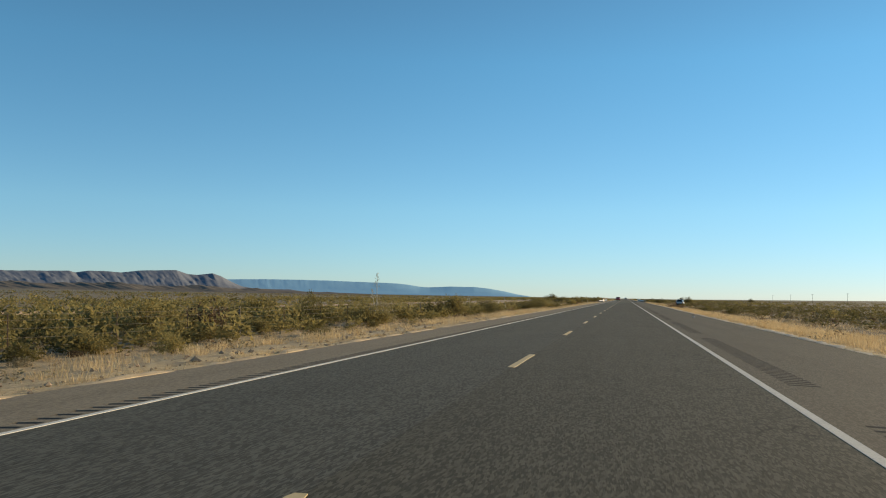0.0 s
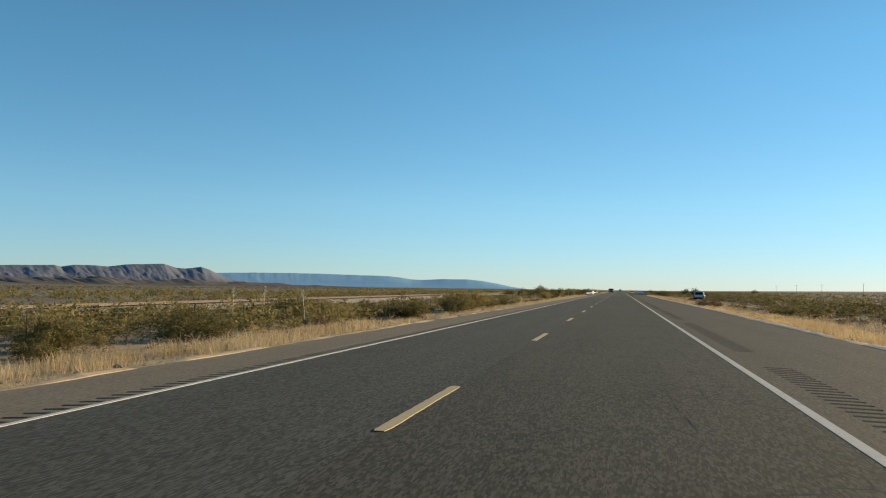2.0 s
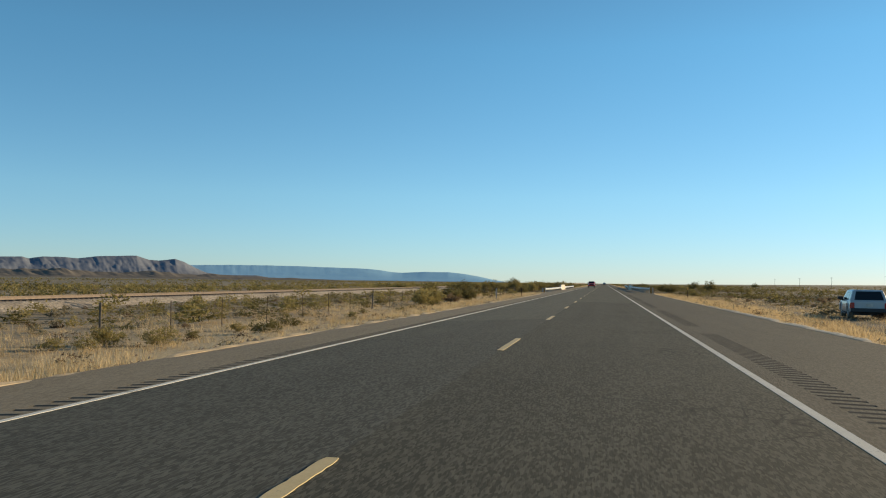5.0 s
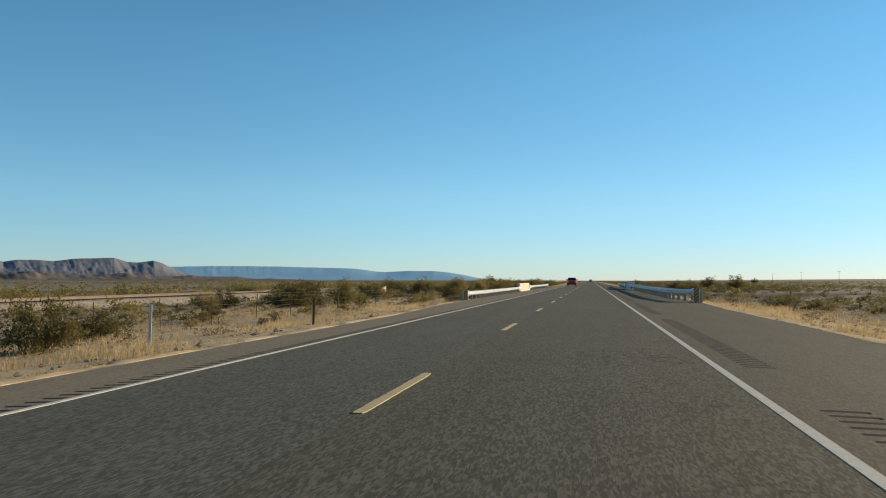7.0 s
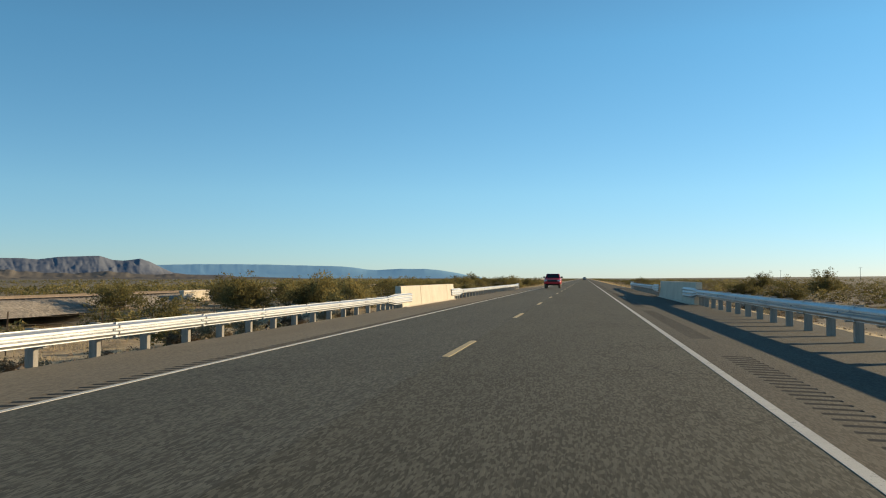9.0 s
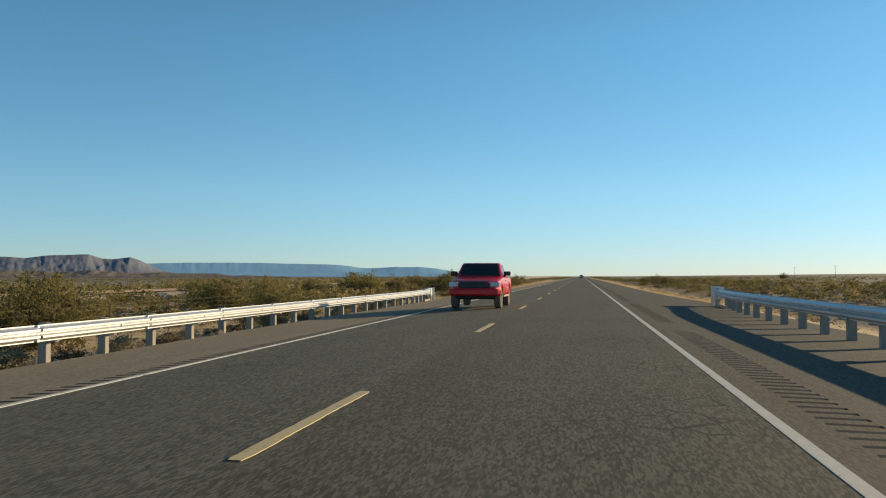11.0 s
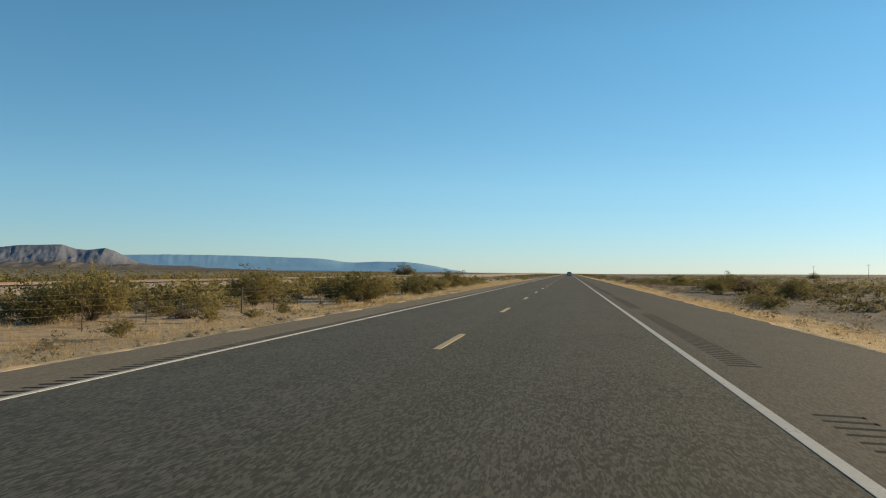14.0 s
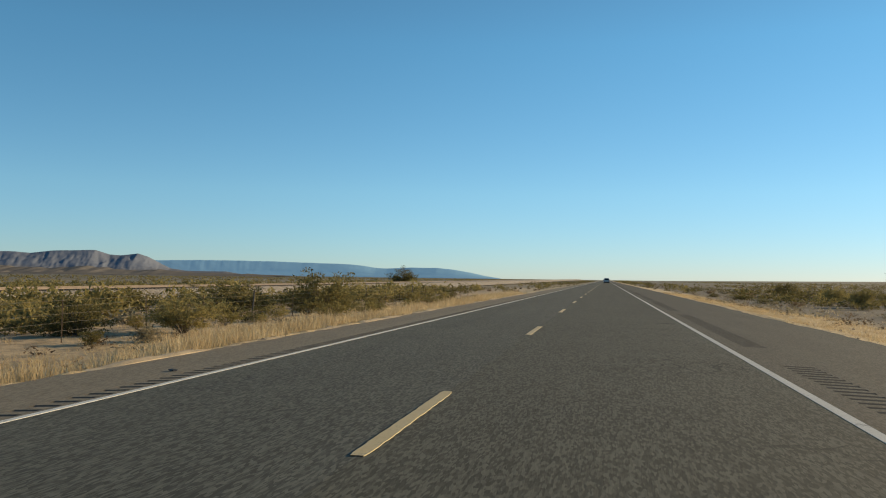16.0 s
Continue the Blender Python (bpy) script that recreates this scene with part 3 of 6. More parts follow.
def ridge(name, az, crest, dist, depth_, foot, gully, mat, seed, rows_=36, n=700, rough=0.035, fine=0.60, lumps=0.10):
    """A range seen across the plain: crest heights follow a few shoulders, its flank is cut by gullies."""
    a = np.linspace(az[0], az[-1], n)
    el = np.interp(a, az, crest)
    el = el + rough * (fractal(a * 1.7, a * 0 + seed, 4, seed) - 0.5) * np.clip(el, 0, 1)
    s = np.linspace(0, 1.25, rows_)
    A, S = np.meshgrid(a, s, indexing="ij")
    spur = np.abs(2 * fractal(A * fine + 0.85 * S + 0.10 * np.sin(S * 6), S * 1.1 + seed, 4, seed + 3) - 1)
    rill = np.abs(2 * fractal(A * 1.3 + 0.8 * S, S * 0.8 + seed, 3, seed + 5) - 1)
    spur = spur + 0.12 * (rill - 0.3)
    top = np.tan(np.radians(el))[:, None] * dist
    prof = np.where(S < 0.35, foot * (S / 0.35) ** 1.2, foot + (1 - foot) * np.clip((S - 0.35) / 0.60, 0, 1) ** 0.9)
    prof = prof + lumps * (fractal(A * 0.9, S * 5 + seed, 3, seed + 8) - 0.5) * np.clip((1 - S) * 3, 0, 1) * np.clip(S * 4, 0, 1)
    cut = gully * (0.45 - spur) * np.clip(S * 3, 0, 1) * np.clip((1.0 - S) * 4, 0, 1)
    Z = top * np.clip(prof - cut, 0, 1.0) - 1.5
    Z = np.where(S > 1, top * (1 - 1.2 * (S - 1)) - 1.5, Z)
    Z[:, 0] -= 6.0
    D = dist - depth_ * (1 - np.minimum(S, 1)) + 80 * np.maximum(S - 1, 0) - depth_ * 0.35 * cut
    X = EYE0[0] + np.sin(np.radians(A)) * D
    Y = EYE0[1] + np.cos(np.radians(A)) * D
    return new(name, soup(name, np.stack([X, Y, Z], -1).reshape(-1, 3), grid_faces(n, rows_), mat, True))


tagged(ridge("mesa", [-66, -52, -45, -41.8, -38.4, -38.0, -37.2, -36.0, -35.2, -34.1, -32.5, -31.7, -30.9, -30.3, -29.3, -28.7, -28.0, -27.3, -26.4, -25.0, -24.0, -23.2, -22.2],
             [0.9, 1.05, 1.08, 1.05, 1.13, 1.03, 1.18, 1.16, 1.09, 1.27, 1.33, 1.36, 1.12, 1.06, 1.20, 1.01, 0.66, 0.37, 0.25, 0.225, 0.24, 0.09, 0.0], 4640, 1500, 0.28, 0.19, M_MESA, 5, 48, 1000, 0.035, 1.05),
       "eroded desert mesa with gullied flanks, its rock tinted blue-grey for haze", "mountain", kind="structure")
tagged(ridge("foothills", [-66, -52, -45, -41, -37, -34, -31, -29, -27, -25, -22, -19],
             [0.52, 0.40, 0.50, 0.34, 0.46, 0.27, 0.38, 0.22, 0.24, 0.11, 0.09, 0.0], 3000, 1300, 0.3, 0.9, M_FOOTHILL, 17, 24, 500, 0.6),
       "low rounded brown foothills before the mesa", "mountain", kind="structure")
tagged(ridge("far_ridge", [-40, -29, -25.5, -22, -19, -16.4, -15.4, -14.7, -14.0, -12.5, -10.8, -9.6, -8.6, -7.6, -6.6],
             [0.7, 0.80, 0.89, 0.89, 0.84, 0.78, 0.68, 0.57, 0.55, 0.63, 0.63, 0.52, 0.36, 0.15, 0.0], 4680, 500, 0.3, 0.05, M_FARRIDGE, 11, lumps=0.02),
       "long distant ridge on the horizon, its rock coloured blue for haze", "mountain", kind="structure")

# ---- railway on a low bank ----
railway = thing("railway", "railway track on a pale gravel bank behind the scrub", "railway", pose(0, 0, -1.074, 0.0642, 0, 0))
ry = np.arange(-150, 1800, 3.0)
rx = np.array([-41.5, -39.2, -38.6, -36.2, -35.6, -33.0])
rz = np.array([-0.75, 0.16, 0.24, 0.24, 0.16, -0.75])
X, Y = np.meshgrid(rx, ry, indexing="ij")
Z = rz[:, None] + 0.12 * (fractal(X / 1.5, Y / 1.5, 3, 31) - 0.5)
part("embankment", soup("embankment", np.stack([X, Y, Z], -1).reshape(-1, 3), grid_faces(6, len(ry)), M_BALLAST), None, railway, "pale gravel embankment")
n = 1300
ty = -120 + 0.62 * np.arange(n)
cube = np.array([[a, b, c] for a in (-1.25, 1.25) for b in (-0.11, 0.11) for c in (-0.06, 0.07)])
cf = np.array([[0, 1, 3, 2], [4, 6, 7, 5], [0, 4, 5, 1], [2, 3, 7, 6], [0, 2, 6, 4], [1, 5, 7, 3]])
tv = (cube[None] + np.stack([np.full(n, -37.4), ty, np.full(n, 0.215)], 1)[:, None]).reshape(-1, 3)
tagged(part("sleeper", soup("sleeper", tv, (cf[None] + 8 * np.arange(n)[:, None, None]).reshape(-1, 4), M_TIE), None, railway), kind="stuff")
for x in (-38.12, -36.68):
    bm = bmesh.new()
    box(bm, (x - 0.07, -150, 0.33), (x + 0.07, 1700, 0.35))
    box(bm, (x - 0.012, -150, 0.35), (x + 0.012, 1700, 0.45))
    box(bm, (x - 0.036, -150, 0.45), (x + 0.036, 1700, 0.49))
    part("rail", bm, M_RAIL, railway)



def culvert_wall(x, y0, y1, z0, z1):
    g = thing("culvert_wall", "pale concrete culvert wall under the railway", "wall", pose(x, y0, 0))
    L = y1 - y0
    for a, b in ((0, L * 0.5), (L * 0.5, L)):
        bm = bmesh.new()
        box(bm, (-0.4, a + 0.01, z0), (0.0, b - 0.01, z1 - 0.18), 0.02)
        part("wall_section", bm, M_CONCRETE, g)
    bm = bmesh.new()
    box(bm, (-0.46, -0.05, z1 - 0.18), (0.06, L + 0.05, z1), 0.03)
    part("coping", bm, M_CONCRETE, g)


culvert_wall(-33.6, 375.5, 380.8, -2.4, -0.05)

# ---- guardrails ----
WAVE = [(0.0, 0.0), (0.0, 0.02), (0.055, 0.055), (0.083, 0.075), (0.083, 0.115), (0.03, 0.15), (0.03, 0.165),
        (0.083, 0.20), (0.083, 0.24), (0.055, 0.26), (0.0, 0.295), (0.0, 0.315)]
THRIE = WAVE[:-2] + [(0.03, 0.29), (0.03, 0.305), (0.083, 0.34), (0.083, 0.38), (0.055, 0.40), (0.0, 0.43), (0.0, 0.45)]


def beam(profile, rings_at, flip):
    """A corrugated rail panel; rings_at: (y, lower edge, upper edge). flip is +1 where its waves face towards +x."""
    bm = bmesh.new()
    tall = profile[-1][1]
    front, back = [], []
    for y, lo, hi in rings_at:
        front.append([bm.verts.new((flip * p, y, lo + q * (hi - lo) / tall)) for p, q in profile])
        back.append([bm.verts.new((flip * (p - 0.006), y, lo + q * (hi - lo) / tall)) for p, q in profile])
    n = len(profile)
    for k in range(len(rings_at) - 1):
        a, b, a2, b2 = front[k], front[k + 1], back[k], back[k + 1]
        for i in range(n - 1):
            bm.faces.new((a[i], a[i + 1], b[i + 1], b[i]))
            bm.faces.new((a2[i], b2[i], b2[i + 1], a2[i + 1]))
        for i in (0, n - 1):
            bm.faces.new((a[i], b[i], b2[i], a2[i]))
    for a, a2 in ((front[0], back[0]), (front[-1], back[-1])):
        for i in range(n - 1):
            bm.faces.new((a[i], a2[i], a2[i + 1], a[i + 1]))
    bmesh.ops.recalc_face_normals(bm, faces=bm.faces)
    return bm


def post_mesh():
    bm = bmesh.new()
    box(bm, (-0.085, -0.075, -0.95), (0.085, 0.075, 0.745), 0.008)
    return mesh_of("post", bm, M_POST)


def block_mesh():
    bm = bmesh.new()
    box(bm, (-0.09, -0.07, 0.40), (0.09, 0.07, 0.735), 0.008)
    return mesh_of("blockout", bm, M_POST)


def bolt_mesh():
    bm = bmesh.new()
    bmesh.ops.create_cone(bm, cap_ends=True, segments=8, radius1=0.022, radius2=0.016, depth=0.02, matrix=pose(0, 0, 0, 0, 90, 0))
    return mesh_of("bolt", bm, M_BOLT)


POST, BLOCK, BOLT = post_mesh(), block_mesh(), bolt_mesh()
PITCH = 1.905


def marker_board(parent, x, y, z, face, lean):
    """A striped hazard board on its own post."""
    bm = bmesh.new()
    box(bm, (-0.155, -0.004, 0.0), (0.155, 0.004, 0.83))
    board = part("hazard_board", bm, M_BLACK, parent, "black and amber diagonal striped board")
    board.location = (x, y, z)
    bm = bmesh.new()
    w, h, s = 0.15, 0.82, 0.095
    for i in range(-3, 10):
        base = i * 2 * s
        poly = [(-w, base), (w, base + lean * 0.29), (w, base + s + lean * 0.29), (-w, base + s)]
        lo, hi = 0.01, h
        pts = poly
        for keep, lim in ((lambda q: q >= lo, lo), (lambda q: q <= hi, hi)):
            outp = []
            for a, b in zip(pts, pts[1:] + pts[:1]):
                if keep(a[1]):
                    outp.append(a)
                if keep(a[1]) != keep(b[1]):
                    t = (lim - a[1]) / (b[1] - a[1])
                    outp.append((a[0] + t * (b[0] - a[0]), lim))
            pts = outp
            if not pts:
                break
        if len(pts) >= 3:
            f = bm.faces.new([bm.verts.new((p, -0.009 * face, q)) for p, q in pts])
            r = bmesh.ops.extrude_face_region(bm, geom=[f])
            for v in r["geom"]:
                if isinstance(v, bmesh.types.BMVert):
                    v.co.y += 0.004 * face
    bmesh.ops.recalc_face_normals(bm, faces=bm.faces)
    part("stripe", bm, M_AMBER, board)


def guardrail(label, side, x_face, y0, y1, end_at, thrie_at, flare, sunk=0.0, group="guardrails at the bridge"):
    """side: +1 stands right of the road. x_face: its traffic face. end_at / thrie_at: 'near', 'far'. flare: how far its free end bends away."""
    flip = -side
    g = thing("guardrail", label, "guardrail", pose(x_face, y0, float(road_z(x_face)) - sunk), group)
    length = y1 - y0

    def shift(s):
        d = s if end_at == "near" else length - s
        return side * flare * max(0.0, 1 - d / 12.0) ** 2
    n = int(round(length / PITCH))
    for i in range(n + 1):
        s = min(length - 0.1, max(0.1, i * length / n))
        if (thrie_at == "far" and s > length - 6.2) or (thrie_at == "near" and s < 6.2):
            continue
        x = side * 0.19 + shift(s)
        p = part("post", POST, None, g)
        p.location = (side * 0.17 + x, s, 0)
        q = part("blockout", BLOCK, None, g)
        q.location = (x - side * 0.004, s, 0)
        if i % 2 == 0:
            c = part("bolt", BOLT, None, g)
            c.location = (shift(s) + flip * 0.035, s, 0.60)
    # posts stand closer where the rail meets the bridge
    for q in (5.7, 4.75, 3.8, 3.1, 2.45, 2.0):
        s = length - q if thrie_at == "far" else q
        p = part("post", POST, None, g)
        p.location = (side * 0.36, s, 0)
        p = part("blockout", BLOCK, None, g)
        p.location = (side * 0.186, s, 0)
    THRIE_LONG = 5.5
    plain = length - THRIE_LONG
    panels = int(round(plain / (2 * PITCH)))
    cuts = [k * plain / panels for k in range(panels + 1)]
    cuts = cuts + [length] if thrie_at == "far" else [0.0] + [c + THRIE_LONG for c in cuts]
    for a, b in zip(cuts, cuts[1:]):
        is_thrie = b - a > THRIE_LONG - 0.01
        L = b - a
        if is_thrie:
            at = [(0.0, 0.455, 0.745), (0.10, 0.455, 0.745), (1.7, 0.31, 0.83), (L, 0.31, 0.83)]
            if thrie_at == "near":
                at = [(L - y, lo, hi) for y, lo, hi in at[::-1]]
            bm = beam(THRIE, at, flip)
        else:
            bm = beam(WAVE, [(0.0, 0.455, 0.745), (L + 0.06, 0.455, 0.745)], flip)
        m = part("rail_panel", bm, M_STEEL, g)
        xa, xb = shift(a), shift(b)
        m.location = (xa, a, 0)
        m.rotation_euler = (0, 0, -math.atan2(xb - xa, b - a))
        bm = bmesh.new()
        box(bm, (-0.012 + flip * 0.03, -0.035, 0.45), (0.012 + flip * 0.03, 0.035, 0.75), 0.004)
        c = part("splice_plate", bm, M_STEEL, g)
        c.location = (xa, a, 0)
    # end terminal: a striped impact plate, a head and a guide chute, a bearing post, a ground strut and a cable
    e = 0.0 if end_at == "near" else length
    o = -1 if end_at == "near" else 1
    x = shift(e)
    bm = bmesh.new()
    ya, yb = sorted((e + o * 0.62, e + o * 0.66))
    box(bm, (x - 0.17, ya, -0.01), (x + 0.17, yb, 0.83), 0.006)
    for dx in (-0.18, 0.18):
        ya, yb = sorted((e + o * 0.615, e + o * 0.67))
        box(bm, (x + dx - 0.014, ya, -0.02), (x + dx + 0.014, yb, 0.85), 0.005)
    part("impact_plate", bm, M_STEEL, g, "galvanised plate with a bent-back lip on both sides")
    bm = bmesh.new()
    ya, yb = sorted((e + o * 0.44, e + o * 0.04))
    box(bm, (x - 0.095, ya, 0.30), (x + 0.095, yb, 0.81), 0.015)
    for z in (0.36, 0.70):
        box(bm, (x - 0.05, min(e + o * 0.62, e + o * 0.24), z - 0.03), (x + 0.05, max(e + o * 0.62, e + o * 0.24), z + 0.03), 0.006)
    part("impact_head", bm, M_STEEL, g)
    bm = bmesh.new()
    ya, yb = sorted((e + o * 0.25, e - o * 0.95))
    for z in (0.435, 0.765):
        box(bm, (x - 0.075, ya, z - 0.022), (x + 0.075, yb, z + 0.022), 0.006)
    ym = e - o * 0.93
    box(bm, (x - 0.10, ym - 0.035, 0.39), (x + 0.10, ym + 0.035, 0.82), 0.006)
    part("guide_chute", bm, M_STEEL, g)
    bm = bmesh.new()
    ya, yb = sorted((e + o * 0.30, e + o * 0.14))
    box(bm, (x - 0.07, ya, -0.4), (x + 0.07, yb, 0.30), 0.008)
    part("bearing_post", bm, M_PALEWOOD, g, "pale squared timber post under the impact head")
    bm = bmesh.new()
    box(bm, (x + side * 0.02 - 0.05, min(e + o * 0.05, e - o * 1.75), 0.0), (x + side * 0.02 + 0.05, max(e + o * 0.05, e - o * 1.75), 0.09), 0.008)
    part("ground_strut", bm, M_PALEWOOD, g)
    bm = bmesh.new()
    tube(bm, (x + side * 0.02, e + o * 0.05, 0.12), (x + side * 0.02, e - o * 0.85, 0.42), 0.018, 0.018, 6)
    part("anchor_cable", bm, M_STEEL, g)
    marker_board(g, x, e + o * 0.675, -0.01, -o, 1.0 if side > 0 else -1.0)
    return g


guardrail("galvanised corrugated guardrail on weathered posts before the bridge", 1, 7.05, 288.3, 349.8, "near", "far", 1.0)
guardrail("galvanised corrugated guardrail on weathered posts past the bridge", 1, 7.05, 364.6, 409.5, "far", "near", 0.7)
guardrail("sunlit galvanised corrugated guardrail leading up to the bridge wall", -1, -7.10, 301.0, 348.7, "near", "far", 0.35, 0.12)
guardrail("sunlit galvanised corrugated guardrail leading away from the bridge wall", -1, -7.10, 362.2, 426.8, "far", "near", 0.55, 0.08)

# ---- bridge parapets ----
def parapet(label, side, x, y0, y1, splits):
    g = thing("bridge_parapet", label, "parapet", pose(x, 0, float(road_z(x))), "bridge parapets")
    cuts = [y0] + splits + [y1]
    for a, b in zip(cuts, cuts[1:]):
        bm = bmesh.new()
        lean = 0.10
        sec = [(0.0, -0.9), (0.0, 0.06), (lean, 1.06), (lean + 0.02, 1.08), (0.36, 1.08), (0.38, 1.06), (0.38, -0.9)]
        rings = []
        for y in (a + 0.038, b - 0.038):
            rings.append([bm.verts.new((side * p, y, q)) for p, q in sec])
        for i in range(len(sec)):
            j = (i + 1) % len(sec)
            bm.faces.new((rings[0][i], rings[0][j], rings[1][j], rings[1][i]))
        bm.faces.new(rings[0][::-1])
        bm.faces.new(rings[1])
        bmesh.ops.recalc_face_normals(bm, faces=bm.faces)
        part("wall_section", bm, M_CONCRETE, g)
    bm = bmesh.new()
    box(bm, (min(0, -side * 0.16), y0 + 0.3, -0.3), (max(0, -side * 0.16), y1 - 0.3, 0.035), 0.01)
    part("kerb", bm, M_CONCRETE, g)
    return g


parapet("pale concrete bridge parapet with vertical joints, in sunlight", -1, -7.07, 346.4, 363.6, [351.5, 360.6])
parapet("grey concrete bridge parapet with vertical joints, in its own shade", 1, 7.12, 346.2, 365.3, [351.0, 361.5])

# ---- plants ----
def sprays(n, radius, height, size, r, stems=46, spread=62.0, start=0.22, ragged=0.22, clumps=6):
    """Leafy sprays in clumps along stems that fan out from the root: one narrow triangle a spray. Also gives the stems' tips."""
    az = r.uniform(0, 2 * math.pi, stems)
    tilt = np.radians(spread) * np.sqrt(r.random(stems))
    d = np.stack([np.sin(tilt) * np.cos(az), np.sin(tilt) * np.sin(az), np.cos(tilt)], 1)
    tips = d * np.array([radius / math.sin(math.radians(spread)), radius / math.sin(math.radians(spread)), height]) * r.uniform(1 - 2 * ragged, 1.0 + 0.4 * ragged, stems)[:, None]
    tips[:, 2] = np.maximum(tips[:, 2], 0.18 * height)
    k = r.integers(0, stems, n)
    knots = start + (1.0 - start) * r.random((stems, clumps)) ** 0.6
    off = np.clip(r.normal(size=(stems, clumps, 3)), -1.5, 1.5) * 0.10 * radius
    j = r.integers(0, clumps, n)
    t = knots[k, j] * r.uniform(0.94, 1.05, n)
    bow = np.sin(np.minimum(t, 1.0) * 1.57)
    c = tips[k] * np.stack([t, t, bow], 1) + off[k, j] * (0.4 + t)[:, None] + np.clip(r.normal(size=(n, 3)), -1.6, 1.6) * np.array([0.075, 0.075, 0.05]) * radius
    c[:, 2] = np.maximum(c[:, 2], 0.02)
    u = tips[k] / np.linalg.norm(tips[k], axis=1)[:, None] + r.normal(size=(n, 3)) * 0.95
    u /= np.linalg.norm(u, axis=1)[:, None]
    w = np.cross(u, r.normal(size=(n, 3)))
    w /= np.linalg.norm(w, axis=1)[:, None] + 1e-6
    s = size * r.uniform(0.6, 1.5, n)[:, None]
    v = np.stack([c - u * s * 0.6 - w * s * 0.36, c - u * s * 0.3 + w * s * 0.38, c + u * s], 1)
    return v.reshape(-1, 3), np.arange(3 * n).reshape(-1, 3), tips


def stem_soup(tips, thick, r):
    """Three-sided stems from the root to the tips, bowed as the sprays are."""
    vs, fs = [], []
    for tip in tips:
        ring = []
        for t in (0.0, 0.35, 0.7, 1.0):
            p = np.array([tip[0] * t, tip[1] * t, tip[2] * math.sin(t * 1.57)]) - (0, 0, 0.1 * (t == 0))
            ring.append([p + thick * (1 - 0.75 * t) * np.array([math.cos(q), math.sin(q), 0]) for q in (0, 2.1, 4.2)])
        base = len(vs) * 3
        for i in range(3):
            for j in range(3):
                a, b_ = base + 3 * i + j, base + 3 * i + (j + 1) % 3
                fs.append((a, b_, b_ + 3, a + 3))
        for q in ring:
            vs.append(q)
    return np.array(vs).reshape(-1, 3), np.array(fs)


PLAIN_SHRUBS = []      # lighter meshes for bushes set back from the road
SHRUBS = []      # meshes of crown and stems, with label
KINDS = [("creosote_bush", "olive-green creosote bush with thin grey stems", M_CREOSOTE, 1.40, 1.70, 5200, 0.060, 70, 0.16),
         ("mesquite_bush", "dark green mesquite bush, rounded and dense", M_OLIVE, 1.50, 1.50, 5200, 0.063, 84, 0.12),
         ("saltbush", "low grey saltbush on sandy soil", M_GREYBUSH, 0.85, 0.82, 2600, 0.048, 82, 0.12),
         ("dry_shrub", "small leafless brown shrub", M_BROWNBUSH, 0.6, 0.55, 1900, 0.040, 76, 0.18)]
for ki, (nm, lab, mat_, rad, hei, cnt, siz, fan, rag) in enumerate(KINDS):
    for v in range(5 if ki < 2 else 3):
        r = np.random.default_rng(100 + 10 * ki + v)
        cv, cf_, tips = sprays(cnt, rad, hei, siz, r, 46 if ki < 2 else 34, fan, 0.2, rag)
        crown = soup("crown", cv, cf_, mat_)
        stems = soup("branchwork", *stem_soup(tips, 0.016 if ki < 2 else 0.008, r), M_STEM)
        SHRUBS.append((ki, crown, stems))
        cv, cf_, tips = sprays(int(cnt * 0.30), rad, hei, siz * 1.5, r, 30, fan, 0.2, rag)
        PLAIN_SHRUBS.append((ki, soup("crown", cv, cf_, mat_), soup("branchwork", *stem_soup(tips[:16], 0.014 if ki < 2 else 0.008, r), M_STEM)))


def plant(ki, x, y, scale, turn, tall=1.0, label="", stock=SHRUBS):
    opts = [s for s in stock if s[0] == ki]
    _, crown, stems = opts[int(abs(x * 7.3 + y * 3.1)) % len(opts)]
    g = thing(KINDS[ki][0], label or KINDS[ki][1], "bush", None, "roadside bushes")
    g.matrix_world = pose(x, y, float(ground_z(x, y)) - 0.02, 0, 0, turn) @ Matrix.Diagonal((scale, scale, scale * tall, 1))
    part("crown", crown, None, g)
    part("branchwork", stems, None, g)
    return g


# bushes that stand out, placed one by one: kind, x, y, scale, height factor
WEST_NEAR = [
    (0, -18.1, 31.0, 1.29, 0.7), (3, -16.8, 33.7, 1.93, 1.2), (1, -16.5, 46.2, 0.80, 1.3), (3, -17.0, 49.1, 1.08, 0.9), (0, -13.2, 47.1, 1.06, 0.74), (0, -22.0, 50.8, 1.42, 0.6),
    (2, -13.2, 49.8, 0.90, 1.2), (2, -16.3, 59.2, 1.43, 1.1), (0, -12.9, 71.7, 1.03, 1), (1, -13.9, 68.4, 0.96, 0.9), (3, -12.6, 74.7, 0.58, 1.5), (3, -14.7, 80.5, 1.69, 0.65),
    (1, -14.0, 84.0, 0.54, 1.2), (1, -14.3, 88.1, 0.77, 0.95), (1, -13.4, 94.5, 1.13, 0.62)]
